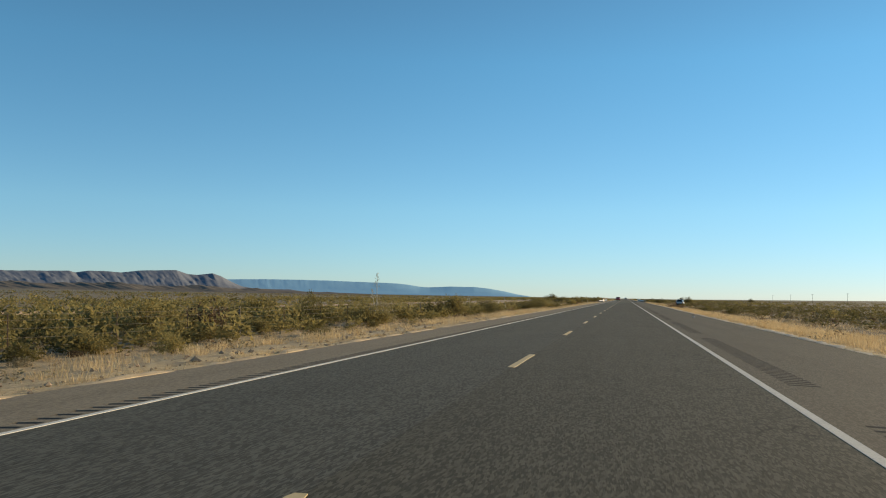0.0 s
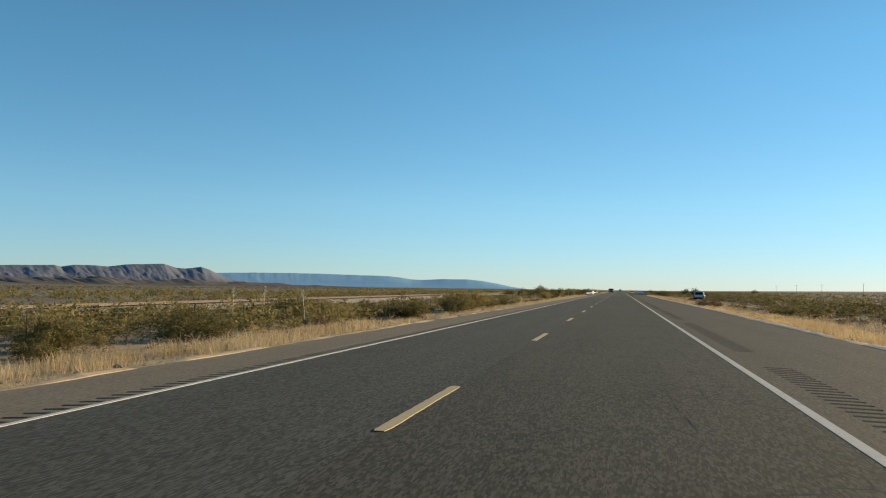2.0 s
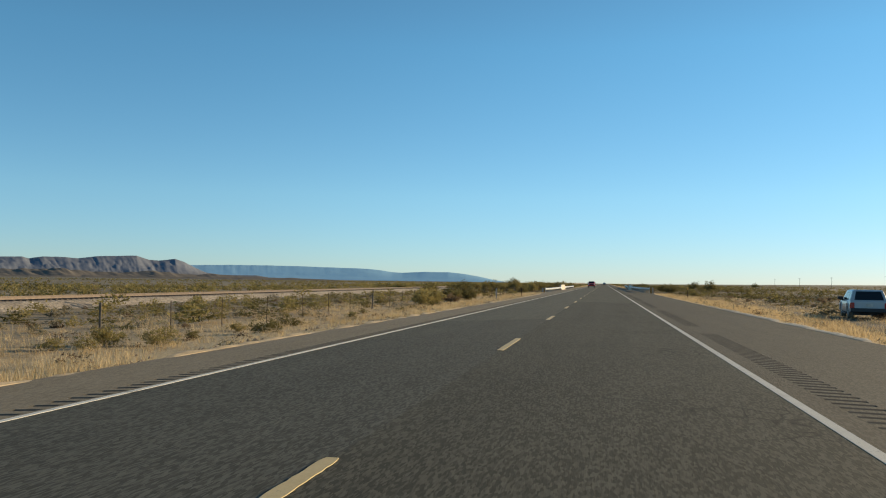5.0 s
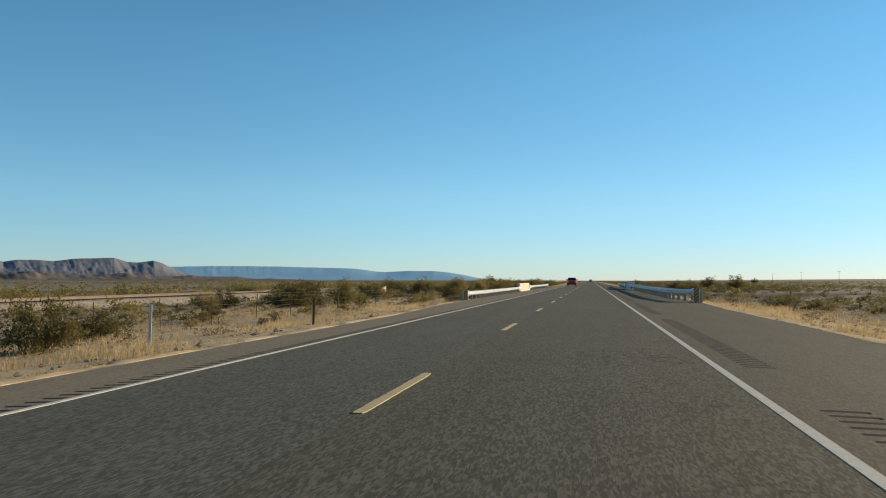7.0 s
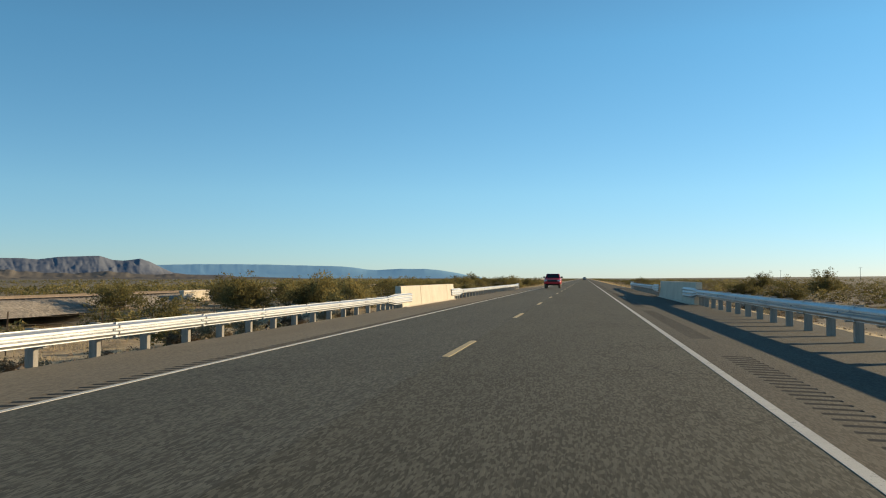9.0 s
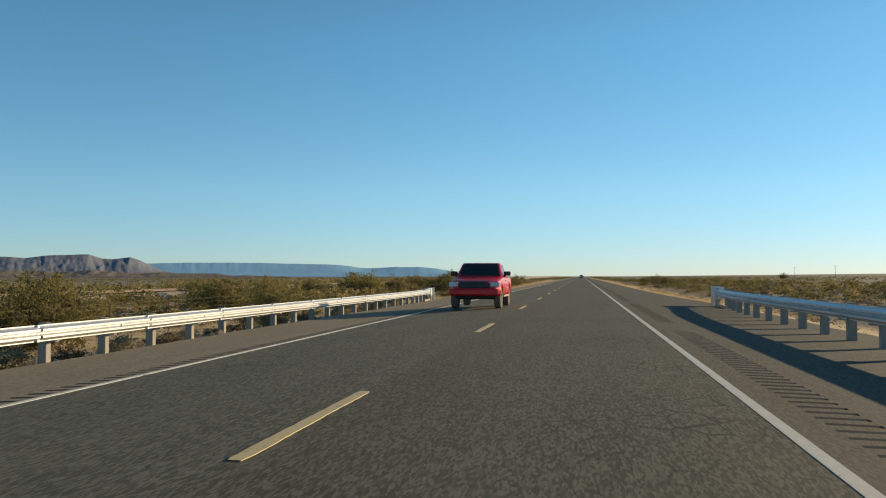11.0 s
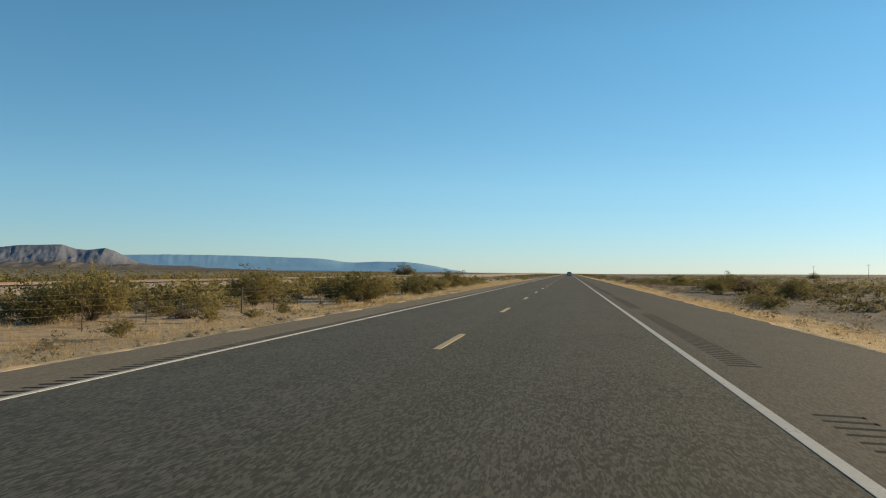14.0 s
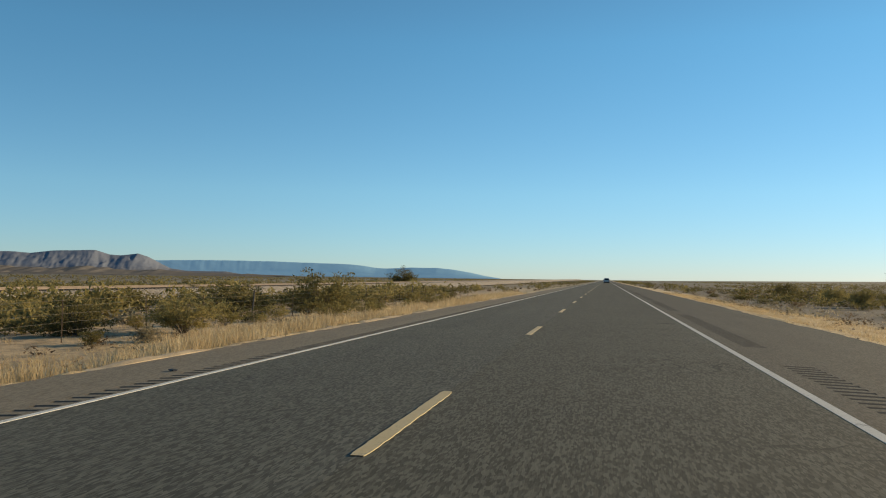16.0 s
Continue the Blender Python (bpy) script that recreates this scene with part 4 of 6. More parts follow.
WEST_BUSHY = [
    (3, -12.7, 106.3, 0.79, 1.18), (3, -13.0, 108.0, 0.50, 1.1), (0, -17.2, 112.7, 1.43, 0.62), (1, -14.5, 120.4, 0.57, 1.35), (0, -21.3, 123.3, 1.11, 0.64), (1, -12.6, 122.4, 1.20, 0.76),
    (0, -20.9, 129.3, 1.32, 0.5), (1, -12.3, 137.3, 0.38, 1.3), (0, -12.2, 139.7, 1.15, 0.85), (1, -12.6, 142.6, 1.05, 0.95), (0, -13.4, 145.4, 1.55, 0.68), (0, -13.8, 159.4, 1.35, 0.72), (1, -12.6, 161.6, 0.70, 0.9), (1, -12.3, 170.2, 0.89, 0.75),
    (1, -14.3, 262.5, 0.78, 0.75)]
BEFORE_BRIDGE = [
    (0, -12.7, 235.1, 0.74, 1.1), (0, -13.2, 240.6, 1.03, 0.84), (1, -14.8, 256.9, 0.67, 1), (3, -12.2, 245.9, 1.57, 0.9), (1, -12.6, 257.4, 0.72, 1.2), (0, -13.2, 252.3, 0.53, 1.35),
    (1, -21.1, 299.7, 1.73, 0.68), (1, -17.0, 277.1, 0.36, 1.5), (1, -24.8, 295.7, 0.75, 1.2), (1, -20.4, 301.6, 1.04, 1.14), (0, -16.4, 297.9, 0.75, 1.5), (3, -11.8, 270.9, 0.45, 1.6),
    (3, -12.3, 273.5, 0.46, 1.2), (0, -23.5, 289.3, 0.78, 0.9)]
BY_THE_WASH = [
    (0, -14.8, 363.5, 1.08, 1.2), (0, -19.3, 370.9, 1.34, 1.1), (1, -17.5, 376.4, 1.24, 1.1), (0, -14.1, 381.7, 1.02, 1.1), (0, -24.2, 366.8, 1.31, 1.1), (1, -23.6, 347.2, 1.26, 1),
    (0, -20.6, 348.9, 1.20, 1), (1, -14.1, 335.2, 0.86, 1), (0, -23.1, 334.0, 1.31, 0.9), (1, -14.3, 396.4, 1.05, 1), (0, -18.6, 403.1, 1.26, 1), (1, -13.2, 414.4, 0.94, 1), (0, -17.4, 423.7, 1.18, 1)]
PAST_BRIDGE = [
    (3, -14.1, 453.2, 0.80, 1.05), (3, -13.1, 453.2, 0.65, 1), (0, -19.8, 456.0, 1.55, 0.98), (1, -21.3, 458.6, 1.5, 1.0), (0, -18.2, 464.1, 1.25, 0.9), (1, -17.2, 465.6, 1.1, 1.0), (0, -19.2, 470.3, 0.71, 1.3), (0, -18.3, 476.1, 1.41, 0.88),
    (1, -15.1, 478.8, 1.76, 0.82), (1, -18.1, 477.9, 1.47, 0.85), (0, -13.5, 488.8, 1.55, 0.95), (1, -14.8, 481.7, 0.95, 1.35), (0, -17.7, 488.6, 1.11, 1.05), (0, -17.8, 491.3, 1.04, 1.05), (1, -18.0, 504.8, 0.92, 1.05), (0, -17.2, 506.8, 1.21, 0.94), (3, -14.2, 509.0, 1.15, 0.5), (0, -17.1, 524.2, 1.26, 0.95)]
FAR_STRETCH = [
    (1, -13.2, 534.7, 1.10, 1.05), (1, -16.5, 539.2, 0.93, 0.9), (0, -13.9, 540.9, 1.55, 0.6), (0, -24.1, 545.2, 0.83, 0.83), (1, -12.4, 552.6, 1.14, 0.8), (2, -12.0, 566.8, 0.53, 1), (1, -15.3, 568.0, 0.67, 1.1),
    (0, -12.6, 570.0, 0.80, 0.77), (0, -18.2, 585.5, 1.64, 0.54), (0, -23.1, 583.2, 1.12, 0.66), (1, -14.0, 588.0, 1.28, 0.9), (1, -70.0, 835.0, 3.2, 0.85)]
THICKET = [
    (1, -34.0, 339.0, 1.4, 0.8), (0, -28.0, 333.0, 1.1, 0.8), (1, -32.0, 362.0, 1.4, 0.85), (0, -38.0, 330.0, 1.3, 0.8), (1, -24.5, 327.0, 0.8, 0.8), (0, -21.0, 318.0, 0.7, 0.8), (1, -30.0, 321.0, 1.0, 0.8), (1, -18.5, 352.0, 0.9, 0.9),
    (1, -20.5, 371.0, 1.3, 0.85), (0, -23.0, 376.5, 1.25, 0.9), (1, -18.0, 380.5, 1.2, 0.9), (1, -26.5, 372.5, 1.45, 0.8), (0, -22.0, 387.0, 1.2, 0.95), (1, -19.0, 392.0, 1.3, 0.9), (0, -27.0, 384.0, 1.35, 0.85), (1, -30.5, 378.0, 1.4, 0.8),
    (1, -17.5, 402.0, 1.2, 0.9), (0, -21.0, 409.0, 1.2, 0.9), (1, -28.0, 452.0, 1.35, 0.85), (0, -26.0, 457.0, 1.2, 0.9), (1, -23.5, 461.5, 1.25, 0.9), (1, -31.5, 446.0, 1.4, 0.85), (0, -30.0, 440.0, 1.3, 0.85),
    (1, -24.0, 366.5, 1.5, 0.85), (1, -21.5, 381.5, 1.5, 0.9), (0, -25.0, 391.0, 1.4, 0.9), (1, -16.0, 386.5, 1.3, 0.85), (1, -15.5, 397.0, 1.3, 0.9), (0, -18.5, 398.0, 1.3, 0.9), (1, -34.0, 386.0, 1.6, 0.85), (0, -29.0, 394.0, 1.5, 0.85), (1, -16.5, 415.0, 1.3, 0.9), (0, -19.5, 420.5, 1.3, 0.85)]
EAST_SIDE = [
    (1, 29.6, 444.5, 1.35, 1.7), (1, 30.8, 413.2, 1.45, 1.6), (0, 32.6, 421.0, 1.0, 1.5),
    (1, 15.7, 557.8, 0.95, 1.25), (3, 17.6, 552.7, 2.3, 1.3), (1, 19.2, 570.1, 1.35, 1.2), (3, 16.5, 542.4, 1.5, 1.1), (1, 18.2, 540.0, 0.95, 1.2), (0, 18.4, 603.0, 1.0, 1.0), (1, 23.6, 608.7, 1.1, 1.0), (3, 10.2, 154.8, 2.2, 0.95), (3, 11.4, 156.5, 1.6, 0.9), (1, 17.6, 564.5, 1.15, 1.05),
    (1, 25.0, 662.0, 1.4, 1.0), (0, 21.2, 622.0, 1.2, 0.9), (1, 17.0, 372.0, 1.2, 1.1), (1, 16.2, 384.0, 1.1, 1.2), (1, 134.5, 961.5, 2.4, 1.3)]
MARKED = WEST_NEAR + WEST_BUSHY + BEFORE_BRIDGE + BY_THE_WASH + PAST_BRIDGE + FAR_STRETCH + THICKET + EAST_SIDE
taken = [(x, y, KINDS[k][3] * s) for k, x, y, s, _ in MARKED]
for k, x, y, s, tall in MARKED:
    rise = 0.92 * KINDS[k][4] * s * tall * (1.0 if x < 0 else 0.75)
    level = float(ground_z(x, y)) + 0.5 if x > 0 else 0.0      # bushes on lower ground grow up to the same line
    plant(k, x, y, s * (1.0 if x > 0 else 1.2 if y > 530 else 1.1), (x * 53 + y * 17) % 360, tall * (1.0 if x < 0 else 0.75) * min(1.6, max(0.6, (rise - level) / rise)))


# tangled dead brush caught behind the sunlit rails
r = np.random.default_rng(44)
for y0, y1 in ((303.0, 345.0), (366.0, 424.0)):
    for y in np.arange(y0, y1, 1.7):
        k = 3 if r.random() < 0.6 else 2
        x, s = -8.3 - r.gamma(1.5, 0.55), r.uniform(0.45, 0.95)
        plant(k, float(x), float(y + r.uniform(-0.7, 0.7)), float(s), float(r.uniform(0, 360)), float(r.uniform(0.6, 1.0)), "tangled dead brush behind the guardrail posts")


def scatter(x0, x1, y0, y1, spacing, seed, keep=0.75, clump=22.0):
    """Jittered places with gaps, thinned by a slow pattern."""
    r = np.random.default_rng(seed)
    xs, ys_ = np.arange(x0, x1, spacing), np.arange(y0, y1, spacing)
    X, Y = np.meshgrid(xs, ys_, indexing="ij")
    X = (X + r.uniform(-0.5, 0.5, X.shape) * spacing).ravel()
    Y = (Y + r.uniform(-0.5, 0.5, Y.shape) * spacing).ravel()
    ok = (r.random(len(X)) < keep * np.clip(2.4 * fractal(X / clump, Y / clump, 2, 41) - 0.45, 0.12, 1)) & (np.abs(Y - 356) > 4.5) & ~((X < -7) & (X > -31) & (Y > 304) & (Y < 350) & (r.random(len(X)) < 0.6))
    return X[ok], Y[ok], r


def free(x, y, rad=1.2):
    return all((x - a) ** 2 + (y - b) ** 2 > (c + rad) ** 2 * 0.8 for a, b, c in taken)


def sort_kind(r, x, y, side):
    u = r.random()
    if side < 0:
        return 0 if u < 0.46 else 1 if u < 0.66 else 2 if u < 0.88 else 3
    return 0 if u < 0.12 else 1 if u < 0.56 else 2 if u < 0.74 else 3


count = 0
BUSHES = []
for x0, x1, side in ((-28.0, -11.5, -1), (14.0, 26.0, 1)):
    X, Y, r = scatter(x0, x1, 6, 640, 2.7 if side < 0 else 3.1, 51 + side, 0.95 if side < 0 else 0.7)
    for x, y in zip(X, Y):
        if not free(x, y) or (side > 0 and 160 < y < 232 and 9 < x < 18.5) or (side < 0 and 150 < y < 305 and r.random() < 0.15):
            continue
        k = sort_kind(r, x, y, side)
        s = float(np.clip(r.lognormal(-0.42, 0.28), 0.35, 1.0)) * (0.85 if side > 0 else 1.0) * (0.72 if -15.0 < x < 0 else 1.0) * (0.75 if x < 0 and 150 < y < 305 else 1.0)
        BUSHES.append((k, float(x), float(y), s, float(r.uniform(0, 360)), float(r.uniform(0.55, 0.85))))
X, Y, r = scatter(-24.0, -12.0, 8, 150, 3.0, 77, 0.8, 12.0)
for x, y in zip(X, Y):
    if free(x, y, 0.8):
        BUSHES.append((0 if r.random() < 0.6 else 1, float(x), float(y), float(r.uniform(0.3, 0.6)), float(r.uniform(0, 360)), float(r.uniform(0.7, 1.0))))
order = np.random.default_rng(3).permutation(len(BUSHES))
near = sorted(order, key=lambda i: abs(BUSHES[i][1]) - (2.0 if BUSHES[i][1] < 0 else 0))
single = set(near[:300])
for i in sorted(single):
    k, x, y, s, a, tall = BUSHES[i]
    plant(k, x, y, s, a, tall, stock=PLAIN_SHRUBS)

LIGHT_SHRUBS = {}
for lod, (nleaf, grow) in enumerate(((190, 3.2), (56, 4.2), (16, 7.6), (44, 2.7), (105, 3.5))):
    for ki, (nm, lab, mat_, rad, hei, cnt, siz, fan, rag) in enumerate(KINDS):
        LIGHT_SHRUBS[lod, ki] = []
        for v in range(5):
            r = np.random.default_rng(300 + 50 * lod + 10 * ki + v)
            cv, cf_, _ = sprays(nleaf, rad, hei, siz * grow, r, 30, fan, 0.2, rag)
            LIGHT_SHRUBS[lod, ki].append((cv, cf_))


def merged(places, lod, ki):
    vs, fs, base = [], [], 0
    for j, (x, y, s, a, tall) in enumerate(places):
        cv, cf_ = LIGHT_SHRUBS[lod, ki][j % 5]
        c, sn = math.cos(a), math.sin(a)
        v = cv * np.array([s, s, s * tall])
        v = np.stack([v[:, 0] * c - v[:, 1] * sn + x, v[:, 0] * sn + v[:, 1] * c + y, v[:, 2] + float(ground_z(x, y)) - 0.03], 1)
        vs.append(v), fs.append(cf_ + base)
        base += len(v)
    return np.concatenate(vs), np.concatenate(fs)


fields = {}
# a close cover of creosote fills the first stretch and the one past the bridge; the other side grows lower and browner
for x0, x1, y0, y1, lod in ((-33.0, -13.0, 14, 150, 0), (-72.0, -43.0, 14, 150, 1), (-33.0, -16.5, 432, 680, 0), (-72.0, -43.0, 330, 700, 1), (-86.0, -46.0, 150, 330, 1), (15.5, 36.0, 20, 290, 4), (16.5, 44.0, 400, 700, 4)):
    X, Y, r = scatter(x0, x1, y0, y1, 2.15 if lod == 0 else 3.0, 131 + lod, 1.0, 16.0)
    for x, y in zip(X, Y):
        if free(x, y, 0.3):
            thin = np.clip((150 - y) / 50, 0.1, 1) if y < 150 and x < 0 else 0.8
            if r.random() < thin:
                k = (0 if r.random() < 0.62 else 1) if x < 0 else int(r.choice([1, 1, 2, 3]))
                fields.setdefault((lod, k), []).append((float(x), float(y), float(r.uniform(0.5, 0.95)) * (1.3 if k > 1 else 1.2 if y > 400 and x < 0 else 1.0), float(r.uniform(0, 6.3)), float(r.uniform(0.6, 0.95)) * (1.0 if x < 0 else 0.8)))
for i, b in enumerate(BUSHES):
    if i not in single:
        fields.setdefault((0, b[0]), []).append((b[1], b[2], b[3], b[4], b[5]))
for lod, bands in ((0, ((-32, -24), (26, 36))), (1, ((-86, -43), (36, 82))), (2, ((-420, -88), (84, 420)))):
    for x0, x1 in bands:
        side = -1 if x0 < 0 else 1
        X, Y, r = scatter(x0, x1, 0 if lod < 2 else 20, (700, 860, 1900)[lod], (2.9, 3.3, 7.0 if side < 0 else 8.0)[lod], 70 + lod * 2 + side, 0.8, (22, 30, 60)[lod])
        for x, y in zip(X, Y):
            k = sort_kind(r, x, y, side)
            s = float(np.clip(r.lognormal(-0.5, 0.34), 0.3, 1.1)) * (0.85, 0.9, 1.0)[lod]
            fields.setdefault((lod or 4, k), []).append((float(x), float(y), s, float(r.uniform(0, 6.3)), float(r.uniform(0.55, 0.9))))
# low dry growth between the bushes
for x0, x1 in ((-31, -8.2), (9.6, 31), (10.4, 20)):
    X, Y, r = scatter(x0, x1, 4, 640, 2.2, 120 + int(x0), 0.8, 9.0)
    for x, y in zip(X, Y):
        fields.setdefault((3 if abs(x) < 18 else 1, 2 if r.random() < 0.6 else 3), []).append((float(x), float(y), float(r.uniform(0.3, 0.75)), float(r.uniform(0, 6.3)), float(r.uniform(0.5, 0.9))))
# the plain ahead, on both sides of the road
for x0, x1 in ((-24, -9.6), (11.5, 24)):
    X, Y, r = scatter(x0, x1, 640, 1500, 4.5, 90, 0.8)
    for x, y in zip(X, Y):
        fields.setdefault((1, sort_kind(r, x, y, 1)), []).append((float(x), float(y), float(r.uniform(0.4, 0.95)), 0.0, 0.9))
for (lod, k), places in sorted(fields.items()):
    v, f = merged(places, lod, k)
    o = new("scrub", soup("scrub", v, f, KINDS[k][2]))
    tagged(o, ("grey-green", "dark green", "pale grey", "brown")[k] + " desert scrub spread over the plain", "scrub", kind="stuff")

# ---- dry grass ----
def tufts(places, blades, seed, bent):
    """Thin blades: x, y, height, spread for each tuft. Tall tufts arch outwards into a dome, short ones are single slivers."""
    r = np.random.default_rng(seed)
    p = np.repeat(np.asarray(places), blades, axis=0)
    n = len(p)
    a = r.uniform(0, 2 * math.pi, n)
    d = np.stack([np.cos(a), np.sin(a)], 1)
    q = np.sqrt(r.random(n))
    base = p[:, :2] + d * (p[:, 3] * q)[:, None]
    h = p[:, 2] * (0.25 + 0.80 * np.sqrt(r.random(n))) * (1 - 0.5 * q ** 2) * (0.85 if bent else 1.0)
    lean = h * (0.12 + 0.95 * q * r.uniform(0.4, 1.0, n)) + 0.03
    z = ground_z(base[:, 0], base[:, 1]) - 0.02
    turn = a + r.normal(size=n) * 1.1
    d = np.stack([np.cos(turn), np.sin(turn)], 1)
    w = np.stack([-d[:, 1], d[:, 0]], 1) * (0.0026 + 0.0036 * r.random(n))[:, None]
    mid, tip = base + d * (lean * 0.35)[:, None], base + d * lean[:, None]
    if not bent:
        v = np.stack([np.c_[base - w * 1.6, z], np.c_[base + w * 1.6, z], np.c_[tip, z + h]], 1)
        return v.reshape(-1, 3), np.arange(3 * n).reshape(-1, 3)
    v = np.stack([np.c_[base - w, z], np.c_[base + w, z], np.c_[mid + w * 0.9, z + h * 0.68], np.c_[mid - w * 0.9, z + h * 0.68], np.c_[tip, z + h * r.uniform(0.75, 1.0, n)]], 1)
    f = np.array([[0, 1, 2], [0, 2, 3], [3, 2, 4]])[None] + 5 * np.arange(n)[:, None, None]
    return v.reshape(-1, 3), f.reshape(-1, 3)


def grass_band(side, o0, o1, y0, y1, count, tall, seed, clump=6.0, floor_=0.25, wide=0.45):
    """Tufts in a band beside the pavement, from o0 to o1 metres off its edge."""
    r = np.random.default_rng(seed)
    o, y = r.uniform(o0, o1, count), r.uniform(y0, y1, count)
    x = np.where(side < 0, edge_l(y) - o, edge_r(y) + o)
    dens = fractal(x / 1.6 + 9, y / clump, 3, seed)
    ok = dens > floor_ + 0.35 * r.random(count)
    if side < 0:
        ok &= ~((y > 296) & (y < 432) & (o < 1.3))
    else:
        ok &= ~((y > 286) & (y < 414) & (o < 0.9))
    x, y, dens = x[ok], y[ok], dens[ok]
    h = tall * r.uniform(0.45, 1.0, len(x)) * (0.4 + dens)
    return np.stack([x, y, h, h * wide + 0.03], 1)


short = [grass_band(-1, 0.05, 1.1, 4, 620, 9000, 0.17, 1, 2.5, 0.12, 0.8), grass_band(1, 0.05, 1.0, 8, 640, 7000, 0.16, 2, 2.5, 0.08, 0.8),
         grass_band(-1, 0.2, 7.0, 420, 640, 13000, 0.20, 6, 3, 0.12, 0.9), grass_band(1, 0.4, 9, 8, 300, 10000, 0.36, 8, 4, 0.22, 0.7), grass_band(1, 0.4, 3.6, 410, 640, 8000, 0.24, 9, 4, 0.12, 0.8),
         grass_band(-1, 2.2, 19, 6, 620, 17000, 0.36, 10, 4, 0.14), grass_band(1, 3, 20, 10, 640, 4500, 0.32, 11, 5, 0.25)]
tall = [grass_band(-1, 0.5, 4.5, 4, 62, 240, 0.60, 3, 3, 0.30, 0.7), grass_band(-1, 0.4, 2.8, 62, 100, 420, 0.80, 13, 3, 0.30, 0.75), grass_band(-1, 0.5, 4.5, 56, 136, 420, 0.66, 4, 3, 0.40, 0.7),
        grass_band(-1, 0.4, 4.2, 130, 186, 760, 0.72, 14, 3, 0.40, 0.75), grass_band(-1, 0.4, 5.0, 205, 305, 800, 0.62, 5, 3, 0.38, 0.75),
        grass_band(1, 0.7, 3.4, 8, 140, 1500, 0.66, 18, 7, 0.15, 0.7), grass_band(1, 0.7, 4.6, 150, 290, 1100, 0.62, 19, 6, 0.22, 0.75),
        grass_band(-1, 0.9, 3.0, 527, 537, 90, 0.80, 15, 4, 0.1), grass_band(-1, 0.4, 2.8, 540, 624, 1200, 0.92, 7, 3, 0.25, 0.75), grass_band(-1, 1.6, 4.6, 520, 530, 150, 0.95, 16, 4, 0.05), grass_band(1, 11.0, 14.5, 486, 495, 60, 0.7, 22, 4, 0.1), grass_band(-1, 0.9, 2.4, 513, 520, 34, 0.55, 17, 4, 0.1),
        grass_band(-1, 4.0, 15.0, 4, 620, 1500, 0.60, 20, 5, 0.26, 0.7), grass_band(-1, 2.5, 16.0, 140, 305, 1300, 0.62, 21, 5, 0.2, 0.7)]
for places, blades, bent, lab in ((short, 9, False, "short golden dry grass along both verges"), (tall, 38, True, "tall golden dry grass tufts beside the pavement")):
    v, f = tufts(np.concatenate(places), blades, 12 + blades, bent)
    tagged(new("dry_grass", soup("dry_grass", v, f, M_GRASS)), lab, "grass", kind="stuff")


# ---- ragged ridge of earth and thatch along the pavement ----
def verge_ridge(side, gaps, seed):
    yy = np.arange(2.0, 622.0, 0.22)
    e = edge_l(yy) if side < 0 else edge_r(yy)
    lump = np.clip(2.6 * fractal(yy / 0.9, yy * 0 + 4.4, 4, seed) - 0.55, 0.15, 1.6) * np.clip(1.8 * fractal(yy / 11, yy * 0 + 7.7, 2, seed + 1) - 0.1, 0.35, 1.2)
    for a, b in gaps:
        lump = lump * np.clip(np.maximum(a - yy, yy - b) / 3.0, 0.03, 1)
    shape = [(-0.10, -0.05), (-0.02, 0.05), (0.07, 0.11), (0.20, 0.12), (0.36, 0.08), (0.70, -0.06)]
    wob = 0.16 * (fractal(yy / 1.3, yy * 0 + 2.2, 3, seed + 2) - 0.5)
    X = np.stack([e + side * (o + 0.06 + wob + 0.05 * (fractal(yy / 0.3, yy * 0 + o, 2, seed + 3) - 0.5)) for o, _ in shape])
    Y = np.stack([yy] * len(shape))
    jit = np.stack([fractal(yy / 0.35, yy * 0 + 9 * k, 2, seed + 4 + k) for k in range(len(shape))])
    Z = ground_z(np.where(side < 0, np.minimum(X, e - 0.02), np.maximum(X, e + 0.02)), Y) + np.array([h for _, h in shape])[:, None] * lump * (0.5 + jit) * (0.36 if side < 0 else 0.22)
    return soup("verge_ridge", np.stack([X, Y, Z], -1).reshape(-1, 3), grid_faces(len(shape), len(yy)), M_GROUND)


for side, gaps in ((-1, ((296, 432),)), (1, ((286, 414),))):
    tagged(new("verge_ridge", verge_ridge(side, gaps, 31 + side)), "crumbling ridge of earth and thatch along the pavement", "verge", kind="structure")

# ---- lips of pale gravel and of straw along the pavement's edges ----
def edge_lip(side, y0, y1, mat, seed):
    yy = np.arange(y0, y1, 0.3)
    e = edge_l(yy) if side < 0 else edge_r(yy)
    full = np.clip(2.6 * fractal(yy / 1.3, yy * 0 + 3.1, 4, seed) - 0.85 + (0.35 if side > 0 else 0.0), 0, 1)      # broken by gaps
    wide = 0.03 + 0.20 * full * (0.4 + fractal(yy / 0.5, yy * 0 + 1.1, 2, seed + 2))
    high = 0.04 * full - 0.025 * (1 - full)
    X = e + side * np.stack([yy * 0 - 0.10, yy * 0 - 0.06, 0.4 * wide, wide, wide + 0.06])
    Z = road_z(e) + np.stack([yy * 0 - 0.03, 0.4 * high, high, 0.8 * high, yy * 0 - 0.12])
    return soup("edge_lip", np.stack([X, np.stack([yy] * 5), Z], -1).reshape(-1, 3), grid_faces(5, len(yy)), mat)


